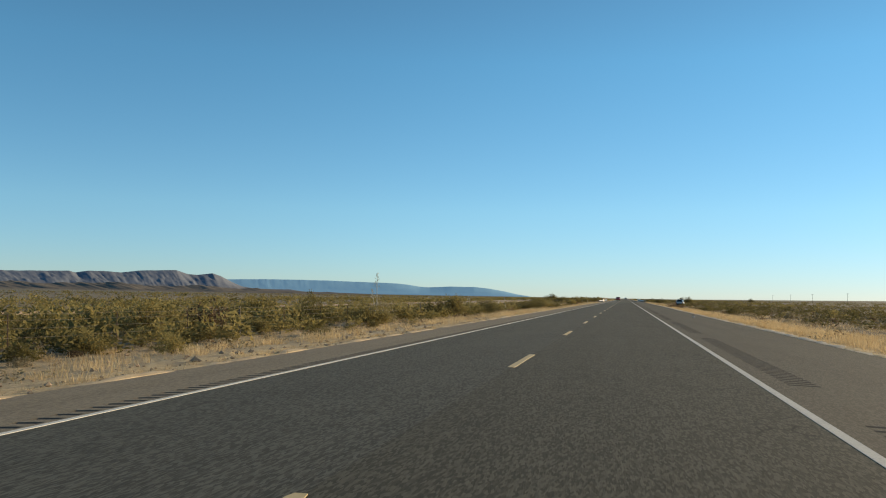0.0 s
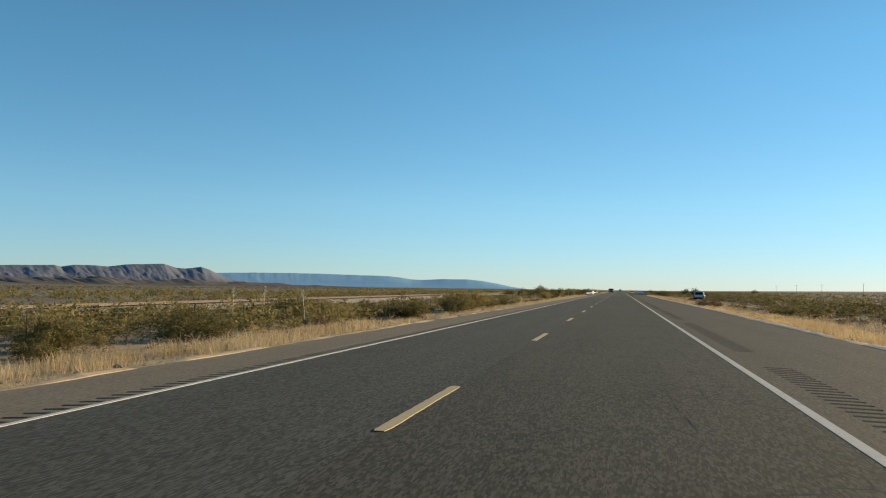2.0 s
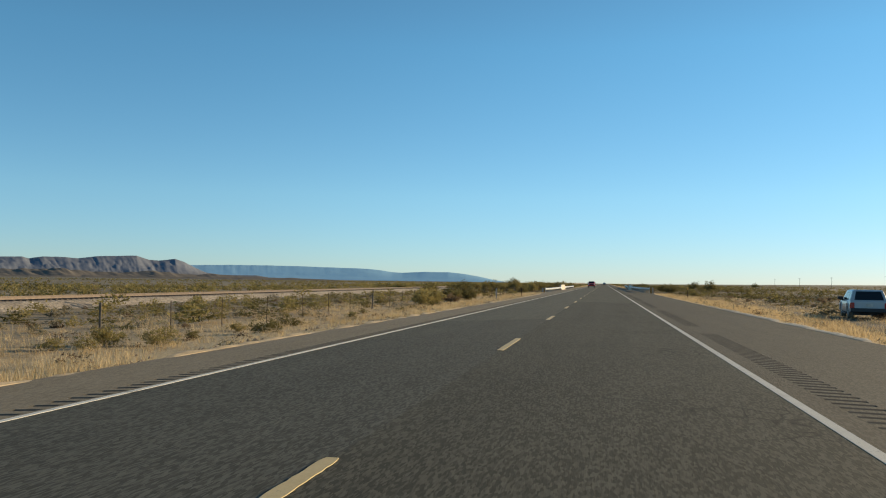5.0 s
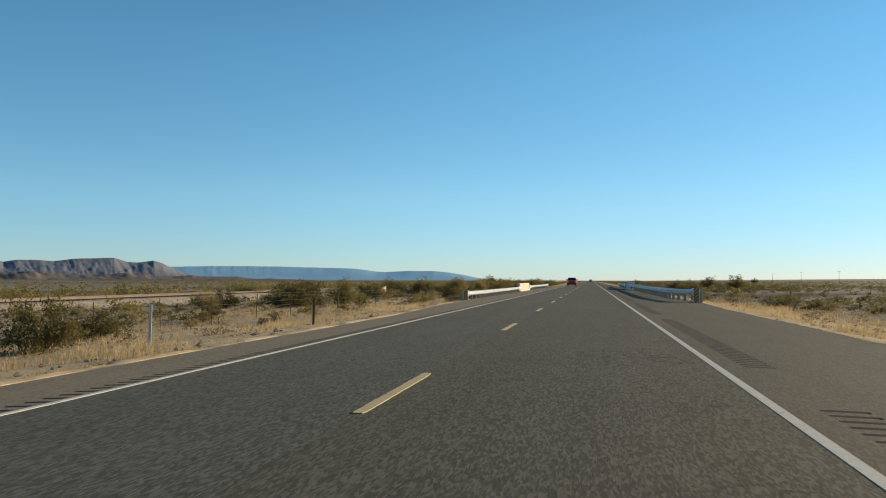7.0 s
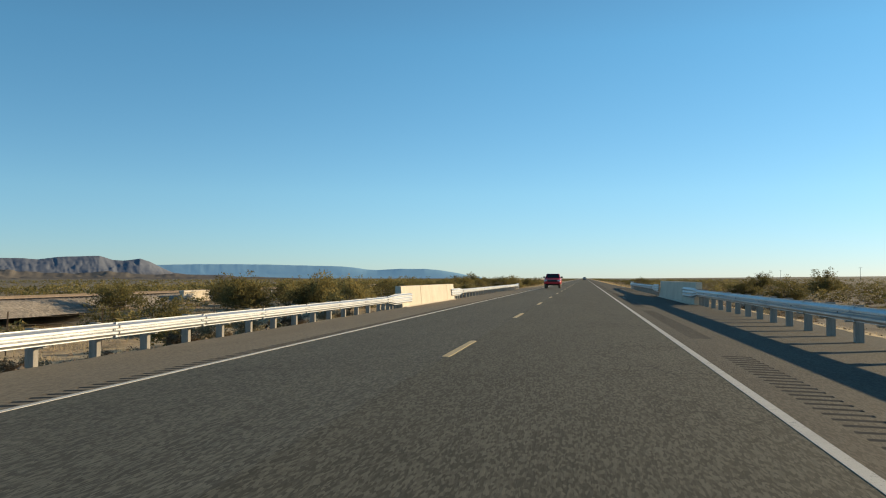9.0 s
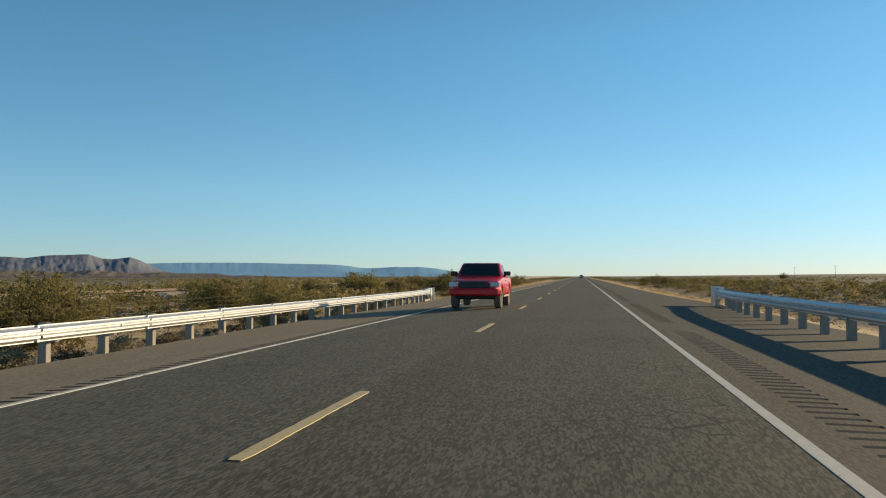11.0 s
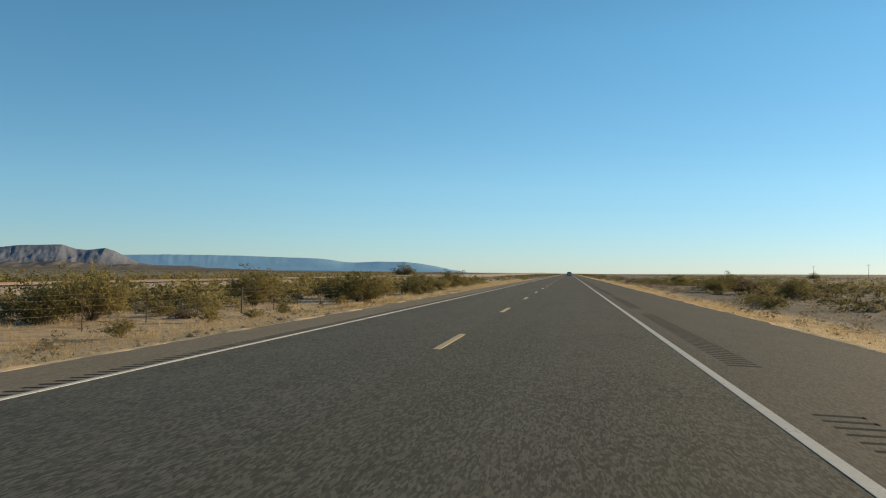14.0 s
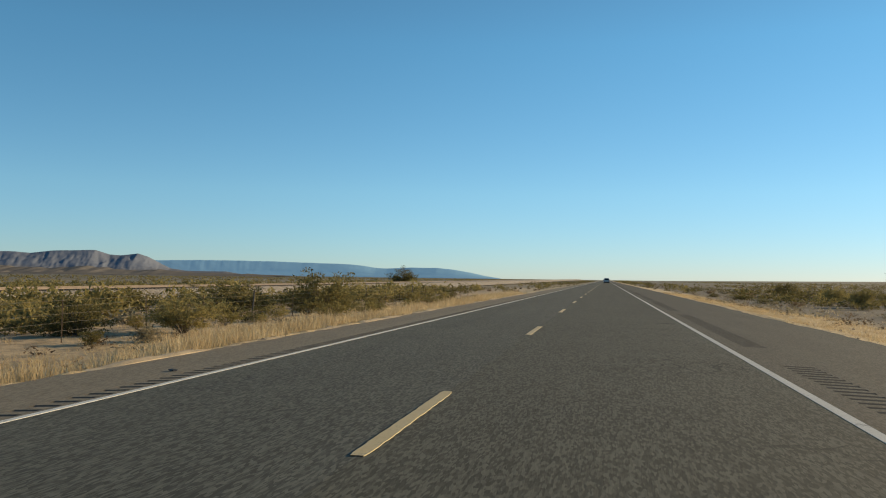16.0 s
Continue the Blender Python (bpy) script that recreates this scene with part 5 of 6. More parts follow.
for side, y0, y1, mat, label in ((1, 4.0, 226.0, M_GRAVEL, "narrow pale gravel lip along the pavement's edge"),
                                 (-1, 4.0, 292.0, M_LIP, "narrow golden lip of straw and sand along the pavement's edge"),
                                 (-1, 436.0, 640.0, M_LIP, "narrow golden lip of straw and sand along the pavement's edge")):
    tagged(new("edge_lip", edge_lip(side, y0, y1, mat, 57 + side)), label, "verge", kind="structure")

# ---- loose stones and clods ----
def stones(count, seed):
    r = np.random.default_rng(seed)
    y = r.uniform(4, 620, count)
    x = np.where(r.random(count) < 0.6, edge_l(y) - 0.05 - r.gamma(1.2, 1.6, count), edge_r(y) + 0.05 + r.gamma(1.2, 1.3, count))
    s = (r.gamma(2.0, 0.018, count) + 0.012) * np.where(x > 0, 0.5, 0.85)
    oct_ = np.array([[1, 0, 0], [0, 1, 0], [-1, 0, 0], [0, -1, 0], [0, 0, 0.7], [0, 0, -0.7]], float)
    of = np.array([[0, 1, 4], [1, 2, 4], [2, 3, 4], [3, 0, 4], [1, 0, 5], [2, 1, 5], [3, 2, 5], [0, 3, 5]])
    j = oct_[None] * s[:, None, None] * r.uniform(0.6, 1.3, (count, 6, 1))
    v = j + np.stack([x, y, ground_z(x, y) + s * 0.25], 1)[:, None]
    return v.reshape(-1, 3), (of[None] + 6 * np.arange(count)[:, None, None]).reshape(-1, 3)


v, f = stones(9000, 5)
tagged(new("stones", soup("stones", v, f, M_STONE)), "loose pale stones and clods along the verges", "stones", kind="stuff")

# ---- wire fence ----
fence = thing("wire_fence", "barbed wire fence on dark iron and wooden posts", "fence")
bm = bmesh.new()
box(bm, (-0.016, -0.005, -0.5), (0.016, 0.005, 1.25), 0.0)
box(bm, (-0.005, -0.028, -0.5), (0.005, -0.005, 1.25), 0.0)
TPOST = mesh_of("post", bm, M_IRON)
bm = bmesh.new()
tube(bm, (0, 0, -0.5), (0.02, 0.01, 1.32), 0.050, 0.038, 8)
WPOST = mesh_of("post", bm, M_STEM)
fy = np.arange(-14, 640, 4.6)
r = np.random.default_rng(8)
tops = []
for i, y in enumerate(fy):
    x = -14.2 + 0.12 * math.sin(i * 1.7)
    z = float(ground_z(x, y))
    p = part("post", WPOST if i % 7 == 3 else TPOST, None, fence)
    p.location = (x, y, z)
    p.rotation_euler = (r.normal() * 0.03, r.normal() * 0.03, r.uniform(-0.3, 0.3))
    tops.append((x, y, z))
for h in (0.35, 0.6, 0.85, 1.08, 1.25):
    bm = bmesh.new()
    for (x, y, z), (x2, y2, z2) in zip(tops, tops[1:]):
        m = Vector(((x + x2) / 2, (y + y2) / 2, (z + z2) / 2 + h - 0.03))
        tube(bm, (x, y, z + h), m, 0.0025, 0.0025, 3)
        tube(bm, m, (x2, y2, z2 + h), 0.0025, 0.0025, 3)
    part("wire", bm, M_WIRE, fence)

# ---- vehicles ----
def paint(name, col, rough=0.28):
    m, nt, b = material(name, rough)
    v = coords(nt)
    dust = ramp(nt, noise_tex(nt, v, 2.2, 5), [(0.42, (0, 0, 0)), (0.72, (0.10, 0.10, 0.10))])
    c = mix(nt, col, (0.32, 0.25, 0.18), dust)
    nt.links.new(c, b.inputs["Base Color"])
    b.inputs["Coat Weight"].default_value = 0.4
    b.inputs["Specular IOR Level"].default_value = 0.3
    b.inputs["Coat Roughness"].default_value = 0.06
    return m


M_RED = paint("red_car_paint", (0.60, 0.004, 0.016))
M_SILVER = paint("silver_car_paint", (0.42, 0.43, 0.45))
M_GREYCAR = paint("silver_grey_car_paint", (0.40, 0.41, 0.42))
M_TINT = material("tinted_glass", 0.05)[0]
M_TINT.node_tree.nodes["Principled BSDF"].inputs["Base Color"].default_value = (0.012, 0.015, 0.018, 1)
M_RUBBER = surface("dusty_tyre_rubber", (0.07, 0.06, 0.048), (0.28, 0.225, 0.16), 25, 4, 0.9)
M_ALLOY = surface("alloy_wheel", (0.45, 0.45, 0.46), (0.65, 0.65, 0.66), 20, 3, 0.3, 0.8, 0)
M_TRIM = surface("black_plastic_trim", (0.018, 0.018, 0.02), (0.04, 0.04, 0.042), 25, 3, 0.6)
M_CHROME = surface("chrome_trim", (0.62, 0.62, 0.63), (0.75, 0.75, 0.76), 20, 3, 0.15, 1.0, 0)
M_TAIL = surface("red_lamp_lens", (0.30, 0.01, 0.01), (0.42, 0.02, 0.02), 20, 3, 0.2, 0, 0)
M_HEAD = surface("clear_lamp_lens", (0.45, 0.46, 0.48), (0.62, 0.63, 0.65), 20, 3, 0.12, 0, 0)


def lathe(bm, ring, segments, x0):
    """Turns (radius, x) pairs round the x axis."""
    rows_ = []
    for i in range(segments):
        a = 2 * math.pi * i / segments
        rows_.append([bm.verts.new((x0 + x, r * math.cos(a), r * math.sin(a))) for r, x in ring])
    for i in range(segments):
        p, q = rows_[i], rows_[(i + 1) % segments]
        for j in range(len(ring) - 1):
            bm.faces.new((p[j], p[j + 1], q[j + 1], q[j]))


def wheel_meshes(R, width, spokes):
    bm = bmesh.new()
    w = width / 2
    lathe(bm, [(R * 0.60, -w * 0.85), (R * 0.86, -w), (R * 0.97, -w * 0.85), (R, -w * 0.5), (R, w * 0.5), (R * 0.97, w * 0.85), (R * 0.86, w), (R * 0.60, w * 0.85), (R * 0.57, 0), (R * 0.60, -w * 0.85)], 32, 0)
    bmesh.ops.recalc_face_normals(bm, faces=bm.faces)
    tyre = mesh_of("tyre", bm, M_RUBBER)
    bm = bmesh.new()
    lathe(bm, [(R * 0.60, w * 0.8), (R * 0.54, w * 0.78), (R * 0.50, w * 0.35), (R * 0.48, -w * 0.6)], 28, 0)
    for i in range(spokes):
        a = 2 * math.pi * i / spokes
        bmesh.ops.create_cube(bm, size=1, matrix=Matrix.Rotation(a, 4, "X") @ Matrix.Translation((w * 0.55, 0, R * 0.29)) @ Matrix.Diagonal((0.03, R * 0.17, R * 0.50, 1)))
    bmesh.ops.create_cone(bm, cap_ends=True, segments=14, radius1=R * 0.16, radius2=R * 0.13, depth=0.05, matrix=Matrix.Translation((w * 0.58, 0, 0)) @ Matrix.Rotation(math.pi / 2, 4, "Y"))
    bmesh.ops.recalc_face_normals(bm, faces=bm.faces)
    rim = mesh_of("rim", bm, M_ALLOY)
    return tyre, rim


def panel(bm, corner, u0, u1, v0, v1, lift, thick=0.006, skew=(0, 0)):
    """A pane on a flat quad given by its corners (low start, low end, high end, high start)."""
    c = [Vector(p) for p in corner]
    at = lambda u, v: (c[0].lerp(c[1], u)).lerp(c[3].lerp(c[2], u), v)
    n = (c[1] - c[0]).cross(c[3] - c[0]).normalized()
    pts = [at(u0, v0), at(u1, v0), at(u1 + skew[1], v1), at(u0 + skew[0], v1)]
    f = [bm.verts.new(p + n * lift) for p in pts] + [bm.verts.new(p + n * (lift - thick)) for p in pts]
    for q in ((0, 1, 2, 3), (7, 6, 5, 4), (0, 4, 5, 1), (1, 5, 6, 2), (2, 6, 7, 3), (3, 7, 4, 0)):
        bm.faces.new([f[i] for i in q])


def vehicle(name, label, category, m, coat, length, half, axles, R, sill, top, cab, panes, spokes=6, bed=None, clad=0.0):
    """Forward is +y from the rear bumper at y = 0. top: outline (y, z) from rear to front; cab: base and roof as (y0, y1, z, half width)."""
    g = thing(name, label, category, m)
    A = R + 0.085
    ty_, tz_ = np.array([p[0] for p in top]), np.array([p[1] for p in top])
    st = np.unique(np.round(np.concatenate([np.linspace(0.02, length, 40), ty_, *[ax + A * np.cos(np.linspace(0, math.pi, 17)) for ax in axles]]), 4))
    st = st[(st >= 0.02) & (st <= length)]
    zt = np.interp(st, ty_, tz_)
    zl = np.full(len(st), sill)
    for ax in axles:
        inside = np.abs(st - ax) < A
        zl[inside] = np.maximum(zl[inside], R + np.sqrt(np.maximum(A * A - (st[inside] - ax) ** 2, 0)))
    zl = zl + 0.10 * np.clip((0.35 - st) / 0.35, 0, 1) + 0.04 * np.clip((st - length + 0.3) / 0.3, 0, 1)
    nose = 1 - 0.16 * np.clip((st - length + 0.55) / 0.55, 0, 1) ** 2 - 0.05 * np.clip((0.3 - st) / 0.3, 0, 1) ** 2
    hh = zt - zl
    sec = [(0.965, 0.0), (0.995, 0.10), (1.0, 0.30), (1.0, 0.55), (0.985, 0.80), (0.965, 0.93), (0.90, 1.0), (0.45, 1.012)]
    cols = [(half * q * nose, st, zl + f_ * hh) for q, f_ in sec]
    ring = [np.stack(c, 1) for c in cols] + [np.stack((-c[0], c[1], c[2]), 1) for c in cols[::-1]]
    k = len(ring)
    V = np.stack(ring, 1).reshape(-1, 3)
    me = soup("body", V, grid_faces(len(st), k), coat, True)
    bm = bmesh.new()
    bm.from_mesh(me)
    bm.verts.ensure_lookup_table()
    for i in (0, len(st) - 1):
        bm.faces.new([bm.verts[i * k + j] for j in range(k)])
    bmesh.ops.recalc_face_normals(bm, faces=bm.faces)
    for e in bm.edges:
        if len(e.link_faces) == 2 and e.calc_face_angle(0) > 0.6:
            e.smooth = False
    body = part("body", bm, coat, g)
    (y0, y1, zb, hb), (r0, r1, zr, hr) = cab
    base = [(-hb, y0, zb), (hb, y0, zb), (hb, y1, zb), (-hb, y1, zb)]
    roof = [(-hr, r0, zr), (hr, r0, zr), (hr, r1, zr), (-hr, r1, zr)]
    bm = bmesh.new()
    b = [bm.verts.new(p) for p in base]
    t = [bm.verts.new(p) for p in roof]
    bm.faces.new(t)
    bm.faces.new(b[::-1])
    for i in range(4):
        bm.faces.new((b[i], b[(i + 1) % 4], t[(i + 1) % 4], t[i]))
    bmesh.ops.bevel(bm, geom=[e for e in bm.edges if max(v.co.z for v in e.verts) > zb + 0.1], offset=0.10, segments=4, affect="EDGES", profile=0.5)
    for e in bm.edges:
        e.smooth = len(e.link_faces) < 2 or e.calc_face_angle(0) < 0.7
    for q in bm.faces:
        q.smooth = True
    part("cab", bm, coat, g)
    sides = {"right": (base[1], base[2], roof[2], roof[1]), "left": (base[3], base[0], roof[0], roof[3]),
             "front": (base[2], base[3], roof[3], roof[2]), "rear": (base[0], base[1], roof[1], roof[0])}
    for where, u0, u1, v0, v1, s0, s1 in panes:
        bm = bmesh.new()
        if where == "sides":
            panel(bm, sides["right"], u0, u1, v0, v1, 0.008, skew=(s0, s1))
            part("side_window", bm, M_TINT, g)
            bm = bmesh.new()
            panel(bm, sides["left"], 1 - u1, 1 - u0, v0, v1, 0.008, skew=(-s1, -s0))
            part("side_window", bm, M_TINT, g)
        else:
            panel(bm, sides[where], u0, u1, v0, v1, 0.008, skew=(s0, s1))
            part({"front": "windscreen", "rear": "rear_window"}[where], bm, M_TINT, g)
    tyre, rim = wheel_meshes(R, 0.26, spokes)
    for ax in axles:
        for sgn in (-1, 1):
            w = part("wheel", tyre, None, g, "dusty black tyre on an alloy rim")
            w.location = (sgn * (half - 0.125), ax, R)
            w.rotation_euler = (0, 0, 0 if sgn > 0 else math.pi)
            part("rim", rim, None, w)
            bm = bmesh.new()
            ring = []
            for tt in np.linspace(0.18, math.pi - 0.18, 15):
                ring.append([bm.verts.new((sgn * (half + dx), ax + rr * math.cos(tt), R + rr * math.sin(tt))) for dx, rr in ((-0.05, A - 0.02), (0.025, A - 0.005), (0.028, A + 0.05), (-0.02, A + 0.10))])
            for p, q in zip(ring, ring[1:]):
                for i in range(3):
                    bm.faces.new((p[i], p[i + 1], q[i + 1], q[i]))
            bmesh.ops.recalc_face_normals(bm, faces=bm.faces)
            part("fender_flare", bm, coat, g)
    zc = 0.5 * (sill + zb)
    for sgn in (-1, 1):
        bm = bmesh.new()
        box(bm, (sgn * half - 0.012, axles[0] + A + 0.12, zc - 0.075), (sgn * half + 0.012, axles[1] - A - 0.12, zc + 0.0), 0.008)
        part("side_moulding", bm, coat, g)
        bm = bmesh.new()
        box(bm, (min(sgn * (half - 0.02), sgn * (half + 0.05)), axles[0] + A + 0.05, sill - 0.10), (max(sgn * (half - 0.02), sgn * (half + 0.05)), axles[1] - A - 0.05, sill - 0.03), 0.015)
        part("side_step", bm, M_TRIM if not clad else M_PALEWOOD, g)
        bm = bmesh.new()
        box(bm, (min(sgn * (half - 0.03), sgn * (half + 0.24)), y1 - 0.58, zb + 0.05), (max(sgn * (half - 0.03), sgn * (half + 0.24)), y1 - 0.44, zb + 0.22), 0.03)
        box(bm, (min(sgn * (half - 0.10), sgn * (half + 0.05)), y1 - 0.56, zb - 0.01), (max(sgn * (half - 0.10), sgn * (half + 0.05)), y1 - 0.46, zb + 0.07), 0.02)
        part("door_mirror", bm, M_TRIM, g)
        yh = y0 + 0.42 * (y1 - y0)
        bm = bmesh.new()
        box(bm, (sgn * half - 0.02, yh - 0.09, zb - 0.16), (sgn * half + 0.03, yh + 0.09, zb - 0.12), 0.01)
        part("door_handle", bm, M_CHROME, g)
        if bed:
            bm = bmesh.new()
            box(bm, (sgn * half - 0.004, y1 - 0.52, zc + 0.035), (sgn * half + 0.012, y1 - 0.24, zc + 0.07), 0.006)
            part("door_badge", bm, M_CHROME, g)
            bm = bmesh.new()
            tube(bm, (sgn * (half - 0.55), 0.9, sill - 0.02), (sgn * (half - 0.55), 0.05, sill - 0.04), 0.035, 0.035, 8)
            part("exhaust_pipe", bm, M_BOLT, g)
        for yd in (yh - 0.16, y1 - 0.12):
            bm = bmesh.new()
            zlo, zhi = float(np.interp(yd, st, zl)), float(np.interp(yd, st, zt))
            line = [(half * q, zlo + f_ * (zhi - zlo)) for q, f_ in sec[:6]]
            rows_ = [[bm.verts.new((sgn * (x + dx), yd + dy, z)) for x, z in line] for dx, dy in ((0.002, -0.005), (0.003, 0.0), (0.002, 0.005))]
            for p, q in zip(rows_, rows_[1:]):
                for i in range(len(line) - 1):
                    bm.faces.new((p[i], p[i + 1], q[i + 1], q[i]))
            bmesh.ops.recalc_face_normals(bm, faces=bm.faces)
            part("door_gap", bm, M_TRIM, g)
        bm = bmesh.new()
        box(bm, (min(sgn * (half - 0.20), sgn * (half + 0.004)), -0.015, zb - 0.36), (max(sgn * (half - 0.20), sgn * (half + 0.004)), 0.10, zb - 0.06), 0.02)
        part("tail_light", bm, M_TAIL, g)
        bm = bmesh.new()
        box(bm, (min(sgn * (half - 0.34), sgn * (half + 0.004)), length - 0.30, zb - 0.36), (max(sgn * (half - 0.34), sgn * (half + 0.004)), length + 0.004, zb - 0.18), 0.03)
        part("headlight", bm, M_HEAD, g)
    bm = bmesh.new()
    box(bm, (-half + 0.03, -0.12, sill + 0.02), (half - 0.03, 0.12, sill + 0.22), 0.03)
    part("rear_bumper", bm, M_CHROME if bed else M_TRIM, g)
    bm = bmesh.new()
    box(bm, (-half + 0.02, length - 0.16, sill - 0.02), (half - 0.02, length + 0.10, sill + 0.22), 0.05)
    part("front_bumper", bm, coat, g)
    bm = bmesh.new()
    box(bm, (-half + 0.38, length - 0.06, zb - 0.40), (half - 0.38, length + 0.02, zb - 0.16), 0.02)
    part("grille", bm, M_TRIM, g)
    bm = bmesh.new()
    box(bm, (-0.16, -0.022, sill + 0.30), (0.16, -0.012, sill + 0.45), 0.003)
    part("plate", bm, M_WHITE, g)
    bm = bmesh.new()
    box(bm, (-half + 0.18, 0.35, sill - 0.14), (half - 0.18, length - 0.4, sill + 0.15), 0.02)
    part("chassis", bm, M_TRIM, g)
    for ax in axles:
        bm = bmesh.new()
        tube(bm, (-half + 0.1, ax, R), (half - 0.1, ax, R), 0.06, 0.06, 8)
        part("axle", bm, M_TRIM, g)
    if bed:
        a, b_, z = bed
        # a flat dark sheet takes the place of the bed's hollow
        bm = bmesh.new()
        box(bm, (-half + 0.12, a, z - 0.012), (half - 0.12, b_, z + 0.006))
        part("bed_top_sheet", bm, M_TRIM, g, "flat dark sheet standing in for the hollow load bed")
        for sgn in (-1, 1):
            bm = bmesh.new()
            box(bm, (sgn * (half - 0.06) - 0.05, a, z), (sgn * (half - 0.06) + 0.05, b_, z + 0.025), 0.008)
            part("bed_rail", bm, M_TRIM, g)
    return g


def pane_set(side, rear=True):
    out = [("sides", *s) for s in side]
    out.append(("front", 0.06, 0.94, 0.10, 0.92, 0.0, 0.0))
    if rear:
        out.append(("rear", 0.10, 0.90, 0.12, 0.86, 0.0, 0.0))
    return out


vehicle("pickup_truck", "bright red extended-cab pickup truck with dusty tyres", "pickup truck", pose(-1.74, 408.72, -0.055, 0, 0, 180), M_RED, 5.30, 0.93, (1.26, 4.44), 0.40, 0.52,
        [(0.03, 0.62), (0.03, 1.14), (0.10, 1.17), (2.02, 1.18), (2.05, 1.20), (3.72, 1.20), (3.95, 1.16), (4.95, 1.06), (5.22, 0.96), (5.30, 0.70)],
        ((2.05, 3.80, 1.17, 0.90), (2.10, 3.06, 1.72, 0.735)), pane_set([(0.10, 0.32, 0.10, 0.86, 0.03, 0.04), (0.38, 0.86, 0.06, 0.86, 0.03, -0.06)]),
        bed=(0.12, 1.98, 1.175), clad=1.0)
vehicle("parked_suv", "silver-grey sport utility vehicle parked on the dirt beside bushes", "car", pose(14.8, 214.0, float(ground_z(15.3, 216.0)) + 0.02, 0, 0, -8), M_GREYCAR, 4.70, 0.88, (0.95, 3.70), 0.34, 0.32,
        [(0.03, 0.52), (0.02, 0.86), (0.06, 0.90), (3.35, 0.92), (4.35, 0.86), (4.62, 0.76), (4.70, 0.52)],
        ((0.05, 3.50, 0.88, 0.86), (0.40, 2.75, 1.46, 0.68)), pane_set([(0.06, 0.24, 0.12, 0.84, 0.02, 0.02), (0.28, 0.52, 0.10, 0.84, 0.02, 0.02), (0.56, 0.88, 0.10, 0.84, 0.02, -0.08)]))
vehicle("car", "silver minivan with a dark rear window far ahead in the lane", "car", pose(1.75, 812.0, -0.01), M_SILVER, 4.80, 0.92, (0.95, 3.75), 0.34, 0.36,
        [(0.03, 0.58), (0.02, 0.98), (0.06, 1.04), (3.45, 1.02), (4.45, 0.90), (4.72, 0.80), (4.80, 0.56)],
        ((0.05, 3.80, 1.01, 0.89), (0.35, 2.85, 1.68, 0.72)), pane_set([(0.06, 0.24, 0.12, 0.84, 0.02, 0.02), (0.28, 0.52, 0.10, 0.84, 0.02, 0.02), (0.56, 0.88, 0.10, 0.84, 0.02, -0.08)]))

# ---- posts, poles and yuccas ----
def delineator(x, y, h, shaft, tag, label):
    g = thing("marker_post", label, "post", pose(x, y, float(ground_z(x, y)), 1, 1.5, 0), "roadside marker posts")
    bm = bmesh.new()
    box(bm, (-0.04, -0.012, -0.3), (0.04, 0.012, h), 0.005)
    part("shaft", bm, shaft, g)
    if tag:
        bm = bmesh.new()
        box(bm, (-0.05, -0.018, h - 0.24), (0.05, -0.0125, h), 0.002)
        part("reflector", bm, tag, g)


delineator(-9.6, 257.6, 1.1, M_WHITE, None, "slim pale roadside marker post in dry grass")
delineator(10.1, 257.6, 1.15, M_IRON, M_AMBER, "dark roadside marker post with a yellow reflector")
delineator(-8.04, 245.8, 0.85, M_POST, None, "short weathered wooden marker post in dry grass")
delineator(-7.63, 265.2, 0.95, M_IRON, None, "dark iron marker post beside the pavement")


def utility_pole(y):
    x = 190.0
    g = thing("utility_pole", "tall wooden utility pole with a crossarm, far across the plain", "utility pole", pose(x, y, float(ground_z(x, y))), "line of utility poles")
    bm = bmesh.new()
    tube(bm, (0, 0, -1), (0, 0, 9.6), 0.15, 0.10, 8)
    part("pole", bm, M_STEM, g)
    bm = bmesh.new()
    box(bm, (-1.2, -0.06, 9.0), (1.2, 0.06, 9.13), 0.01)
    part("crossarm", bm, M_STEM, g)
    for px in (-1.05, -0.45, 0.45, 1.05):
        bm = bmesh.new()
        tube(bm, (px, 0, 9.13), (px, 0, 9.3), 0.05, 0.03, 6)
        part("insulator", bm, M_WHITE, g)


for y in (785, 925, 1043, 1165):
    utility_pole(y)


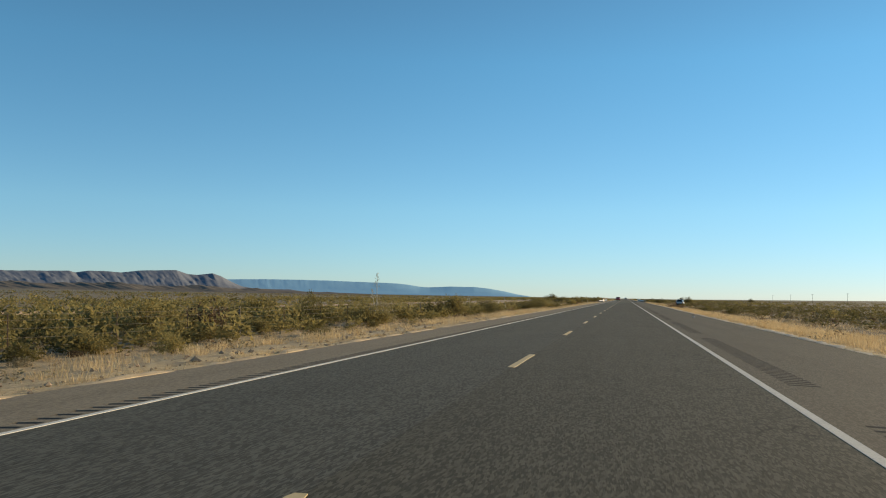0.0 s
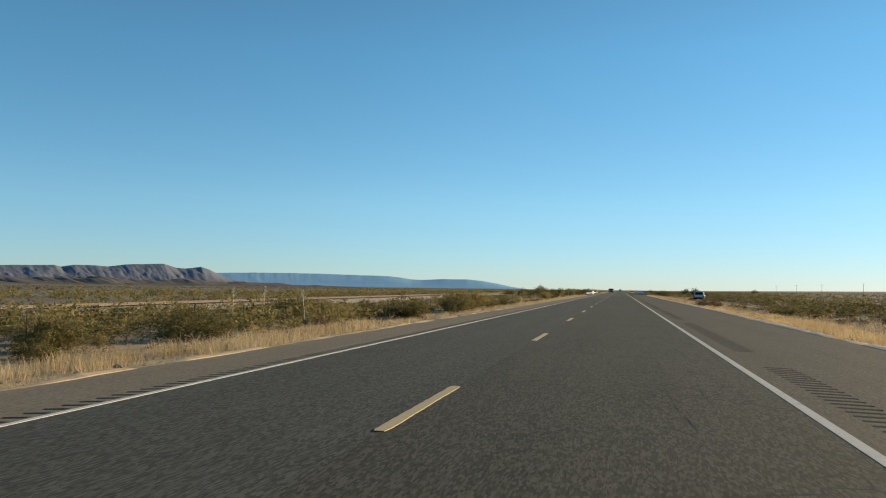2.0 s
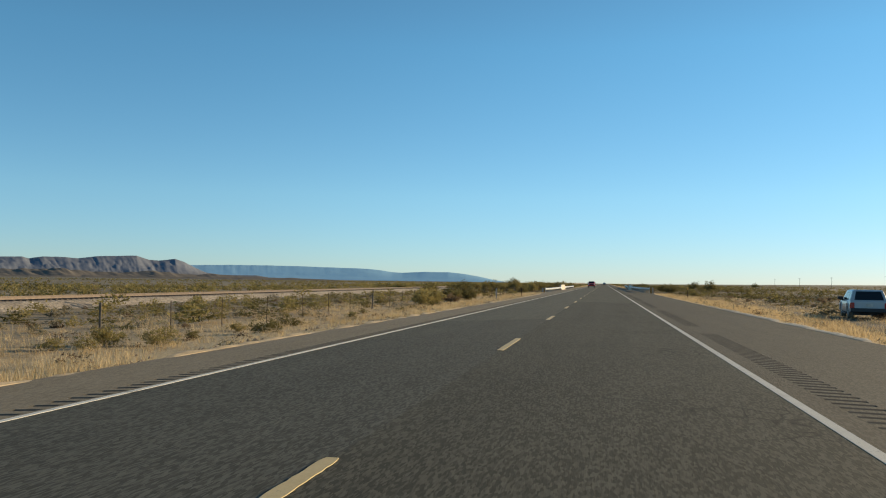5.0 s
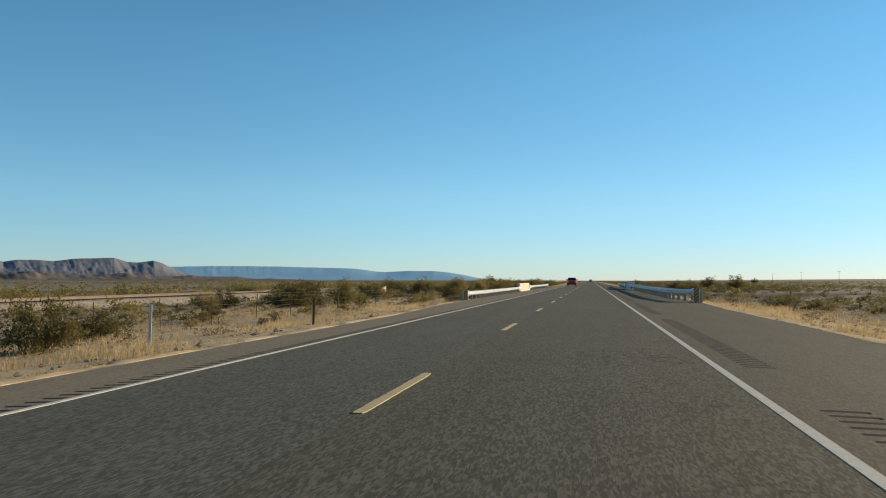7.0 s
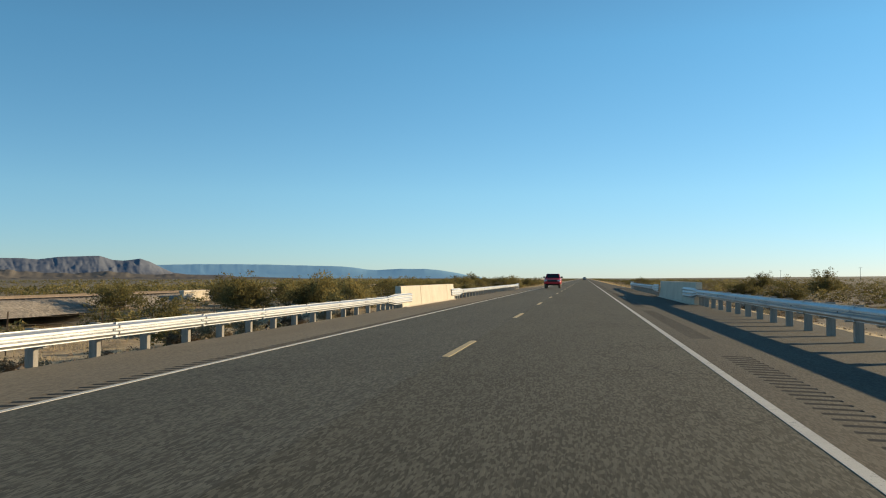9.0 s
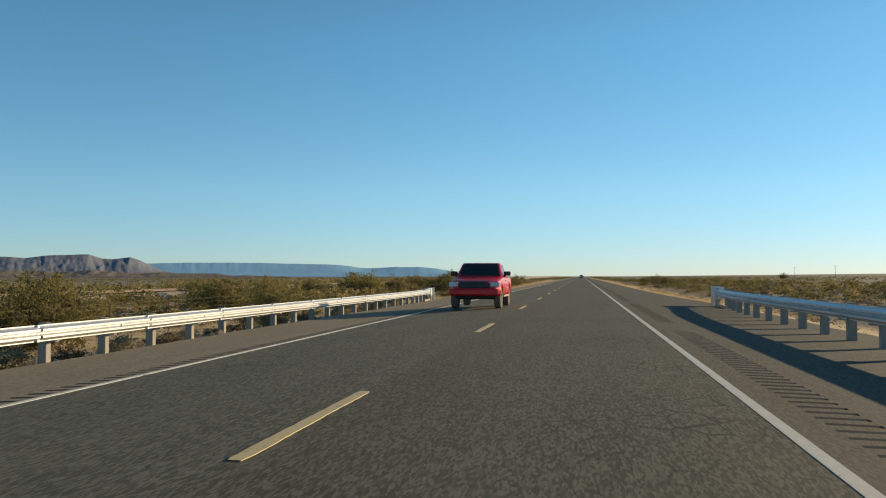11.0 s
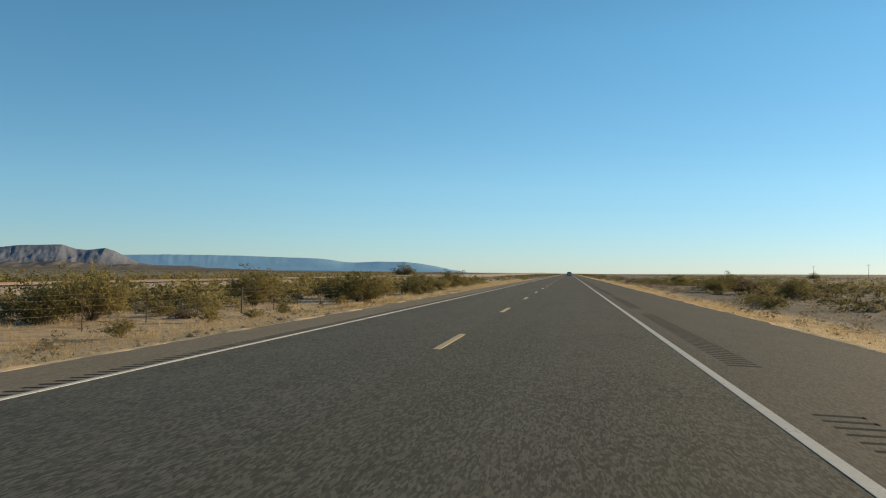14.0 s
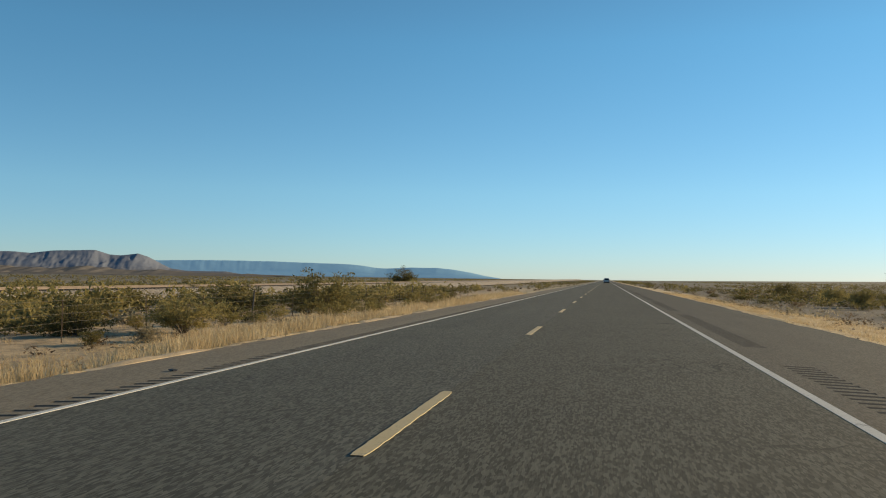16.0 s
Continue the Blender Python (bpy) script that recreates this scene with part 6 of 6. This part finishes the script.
def yucca(x, y, h, lean):
    r = np.random.default_rng(int(y * 10))
    g = thing("yucca", "yucca with a tall bleached flower stalk", "yucca", pose(x, y, float(ground_z(x, y)), 0, lean, 0), "yuccas by the fence")
    bm = bmesh.new()
    pts = [Vector((0, 0, -0.1)), Vector((0.02, 0, h * 0.4)), Vector((-0.01, 0.02, h * 0.75)), Vector((0.02, 0, h))]
    for i in range(3):
        tube(bm, pts[i], pts[i + 1], 0.028 - 0.007 * i, 0.021 - 0.006 * i, 6)
    part("stalk", bm, M_STALK, g)
    bm = bmesh.new()
    for i in range(26):
        z = h * (0.72 + 0.28 * i / 26)
        a = r.uniform(0, 6.28)
        l = r.uniform(0.05, 0.20) * (1.2 - i / 30)
        e = Vector((l * math.cos(a), l * math.sin(a), z + 0.08))
        tube(bm, (0.01, 0, z), e, 0.006, 0.004, 3)
        bmesh.ops.create_icosphere(bm, subdivisions=1, radius=r.uniform(0.018, 0.032), matrix=Matrix.Translation(e))
    part("seed_head", bm, M_STALK, g)
    bm = bmesh.new()
    for i in range(70):
        a, up, l = r.uniform(0, 6.28), r.uniform(-0.1, 1.25), r.uniform(0.35, 0.6)
        d = Vector((math.cos(a) * math.cos(up), math.sin(a) * math.cos(up), math.sin(up)))
        s = Vector((-math.sin(a), math.cos(a), 0)) * 0.014
        base = Vector((0, 0, 0.12))
        q = [bm.verts.new(base + s), bm.verts.new(base - s), bm.verts.new(base + d * l * 0.6 - s * 0.7), bm.verts.new(base + d * l * 0.6 + s * 0.7), bm.verts.new(base + d * l + Vector((0, 0, -0.05)))]
        bm.faces.new(q[:4])
        bm.faces.new((q[3], q[2], q[4]))
    part("leaf_rosette", bm, M_YUCCA, g)


for x, y, h, lean in ((-13.7, 50.1, 3.2, 0), (-14.1, 51.5, 2.2, -9), (-13.2, 105.6, 1.8, -6), (-18.5, 108.5, 2.0, 2), (-20.3, 116.5, 2.1, 3), (-17.3, 556.3, 1.7, -4), (-13.4, 553.5, 1.6, -5)):
    yucca(x, y, h, lean)


# ---- roadside litter ----
def litter(name, label, x, y, size, col, turn):
    r = np.random.default_rng(int(y))
    bm = bmesh.new()
    bmesh.ops.create_icosphere(bm, subdivisions=2, radius=1.0)
    for v in bm.verts:
        k = 0.7 + 0.5 * noise.noise(v.co * 1.7 + Vector((x, y, 0)))
        v.co = Vector((v.co.x * size[0], v.co.y * size[1], max(v.co.z, -0.35) * size[2])) * k
    z = float(road_z(x)) if EDGE_L < x < EDGE_R else float(ground_z(x, y))
    o = new(name, mesh_of(name, bm, col))
    o.matrix_world = pose(x, y, z + 0.3 * size[2], 0, 0, turn)
    return tagged(o, label, "litter")


litter("crumpled_paper", "crumpled white paper lying on the paved shoulder", 6.5, 60.5, (0.16, 0.12, 0.07), M_WHITE, 20)
# a dark patch on the shoulder, built as a thin flat lump
litter("dark_piece", "flat dark patch by the pavement edge", -4.9, 439.7, (0.12, 0.6, 0.018), M_TRIM, 4)
litter("torn_wrapper", "torn pale pink wrapper at the pavement edge", 7.6, 440.6, (0.14, 0.22, 0.05), M_WHITE, 40)
litter("dark_piece", "small dark tyre scrap on the paved shoulder", -4.4, 554.4, (0.08, 0.12, 0.03), M_TRIM, 60)
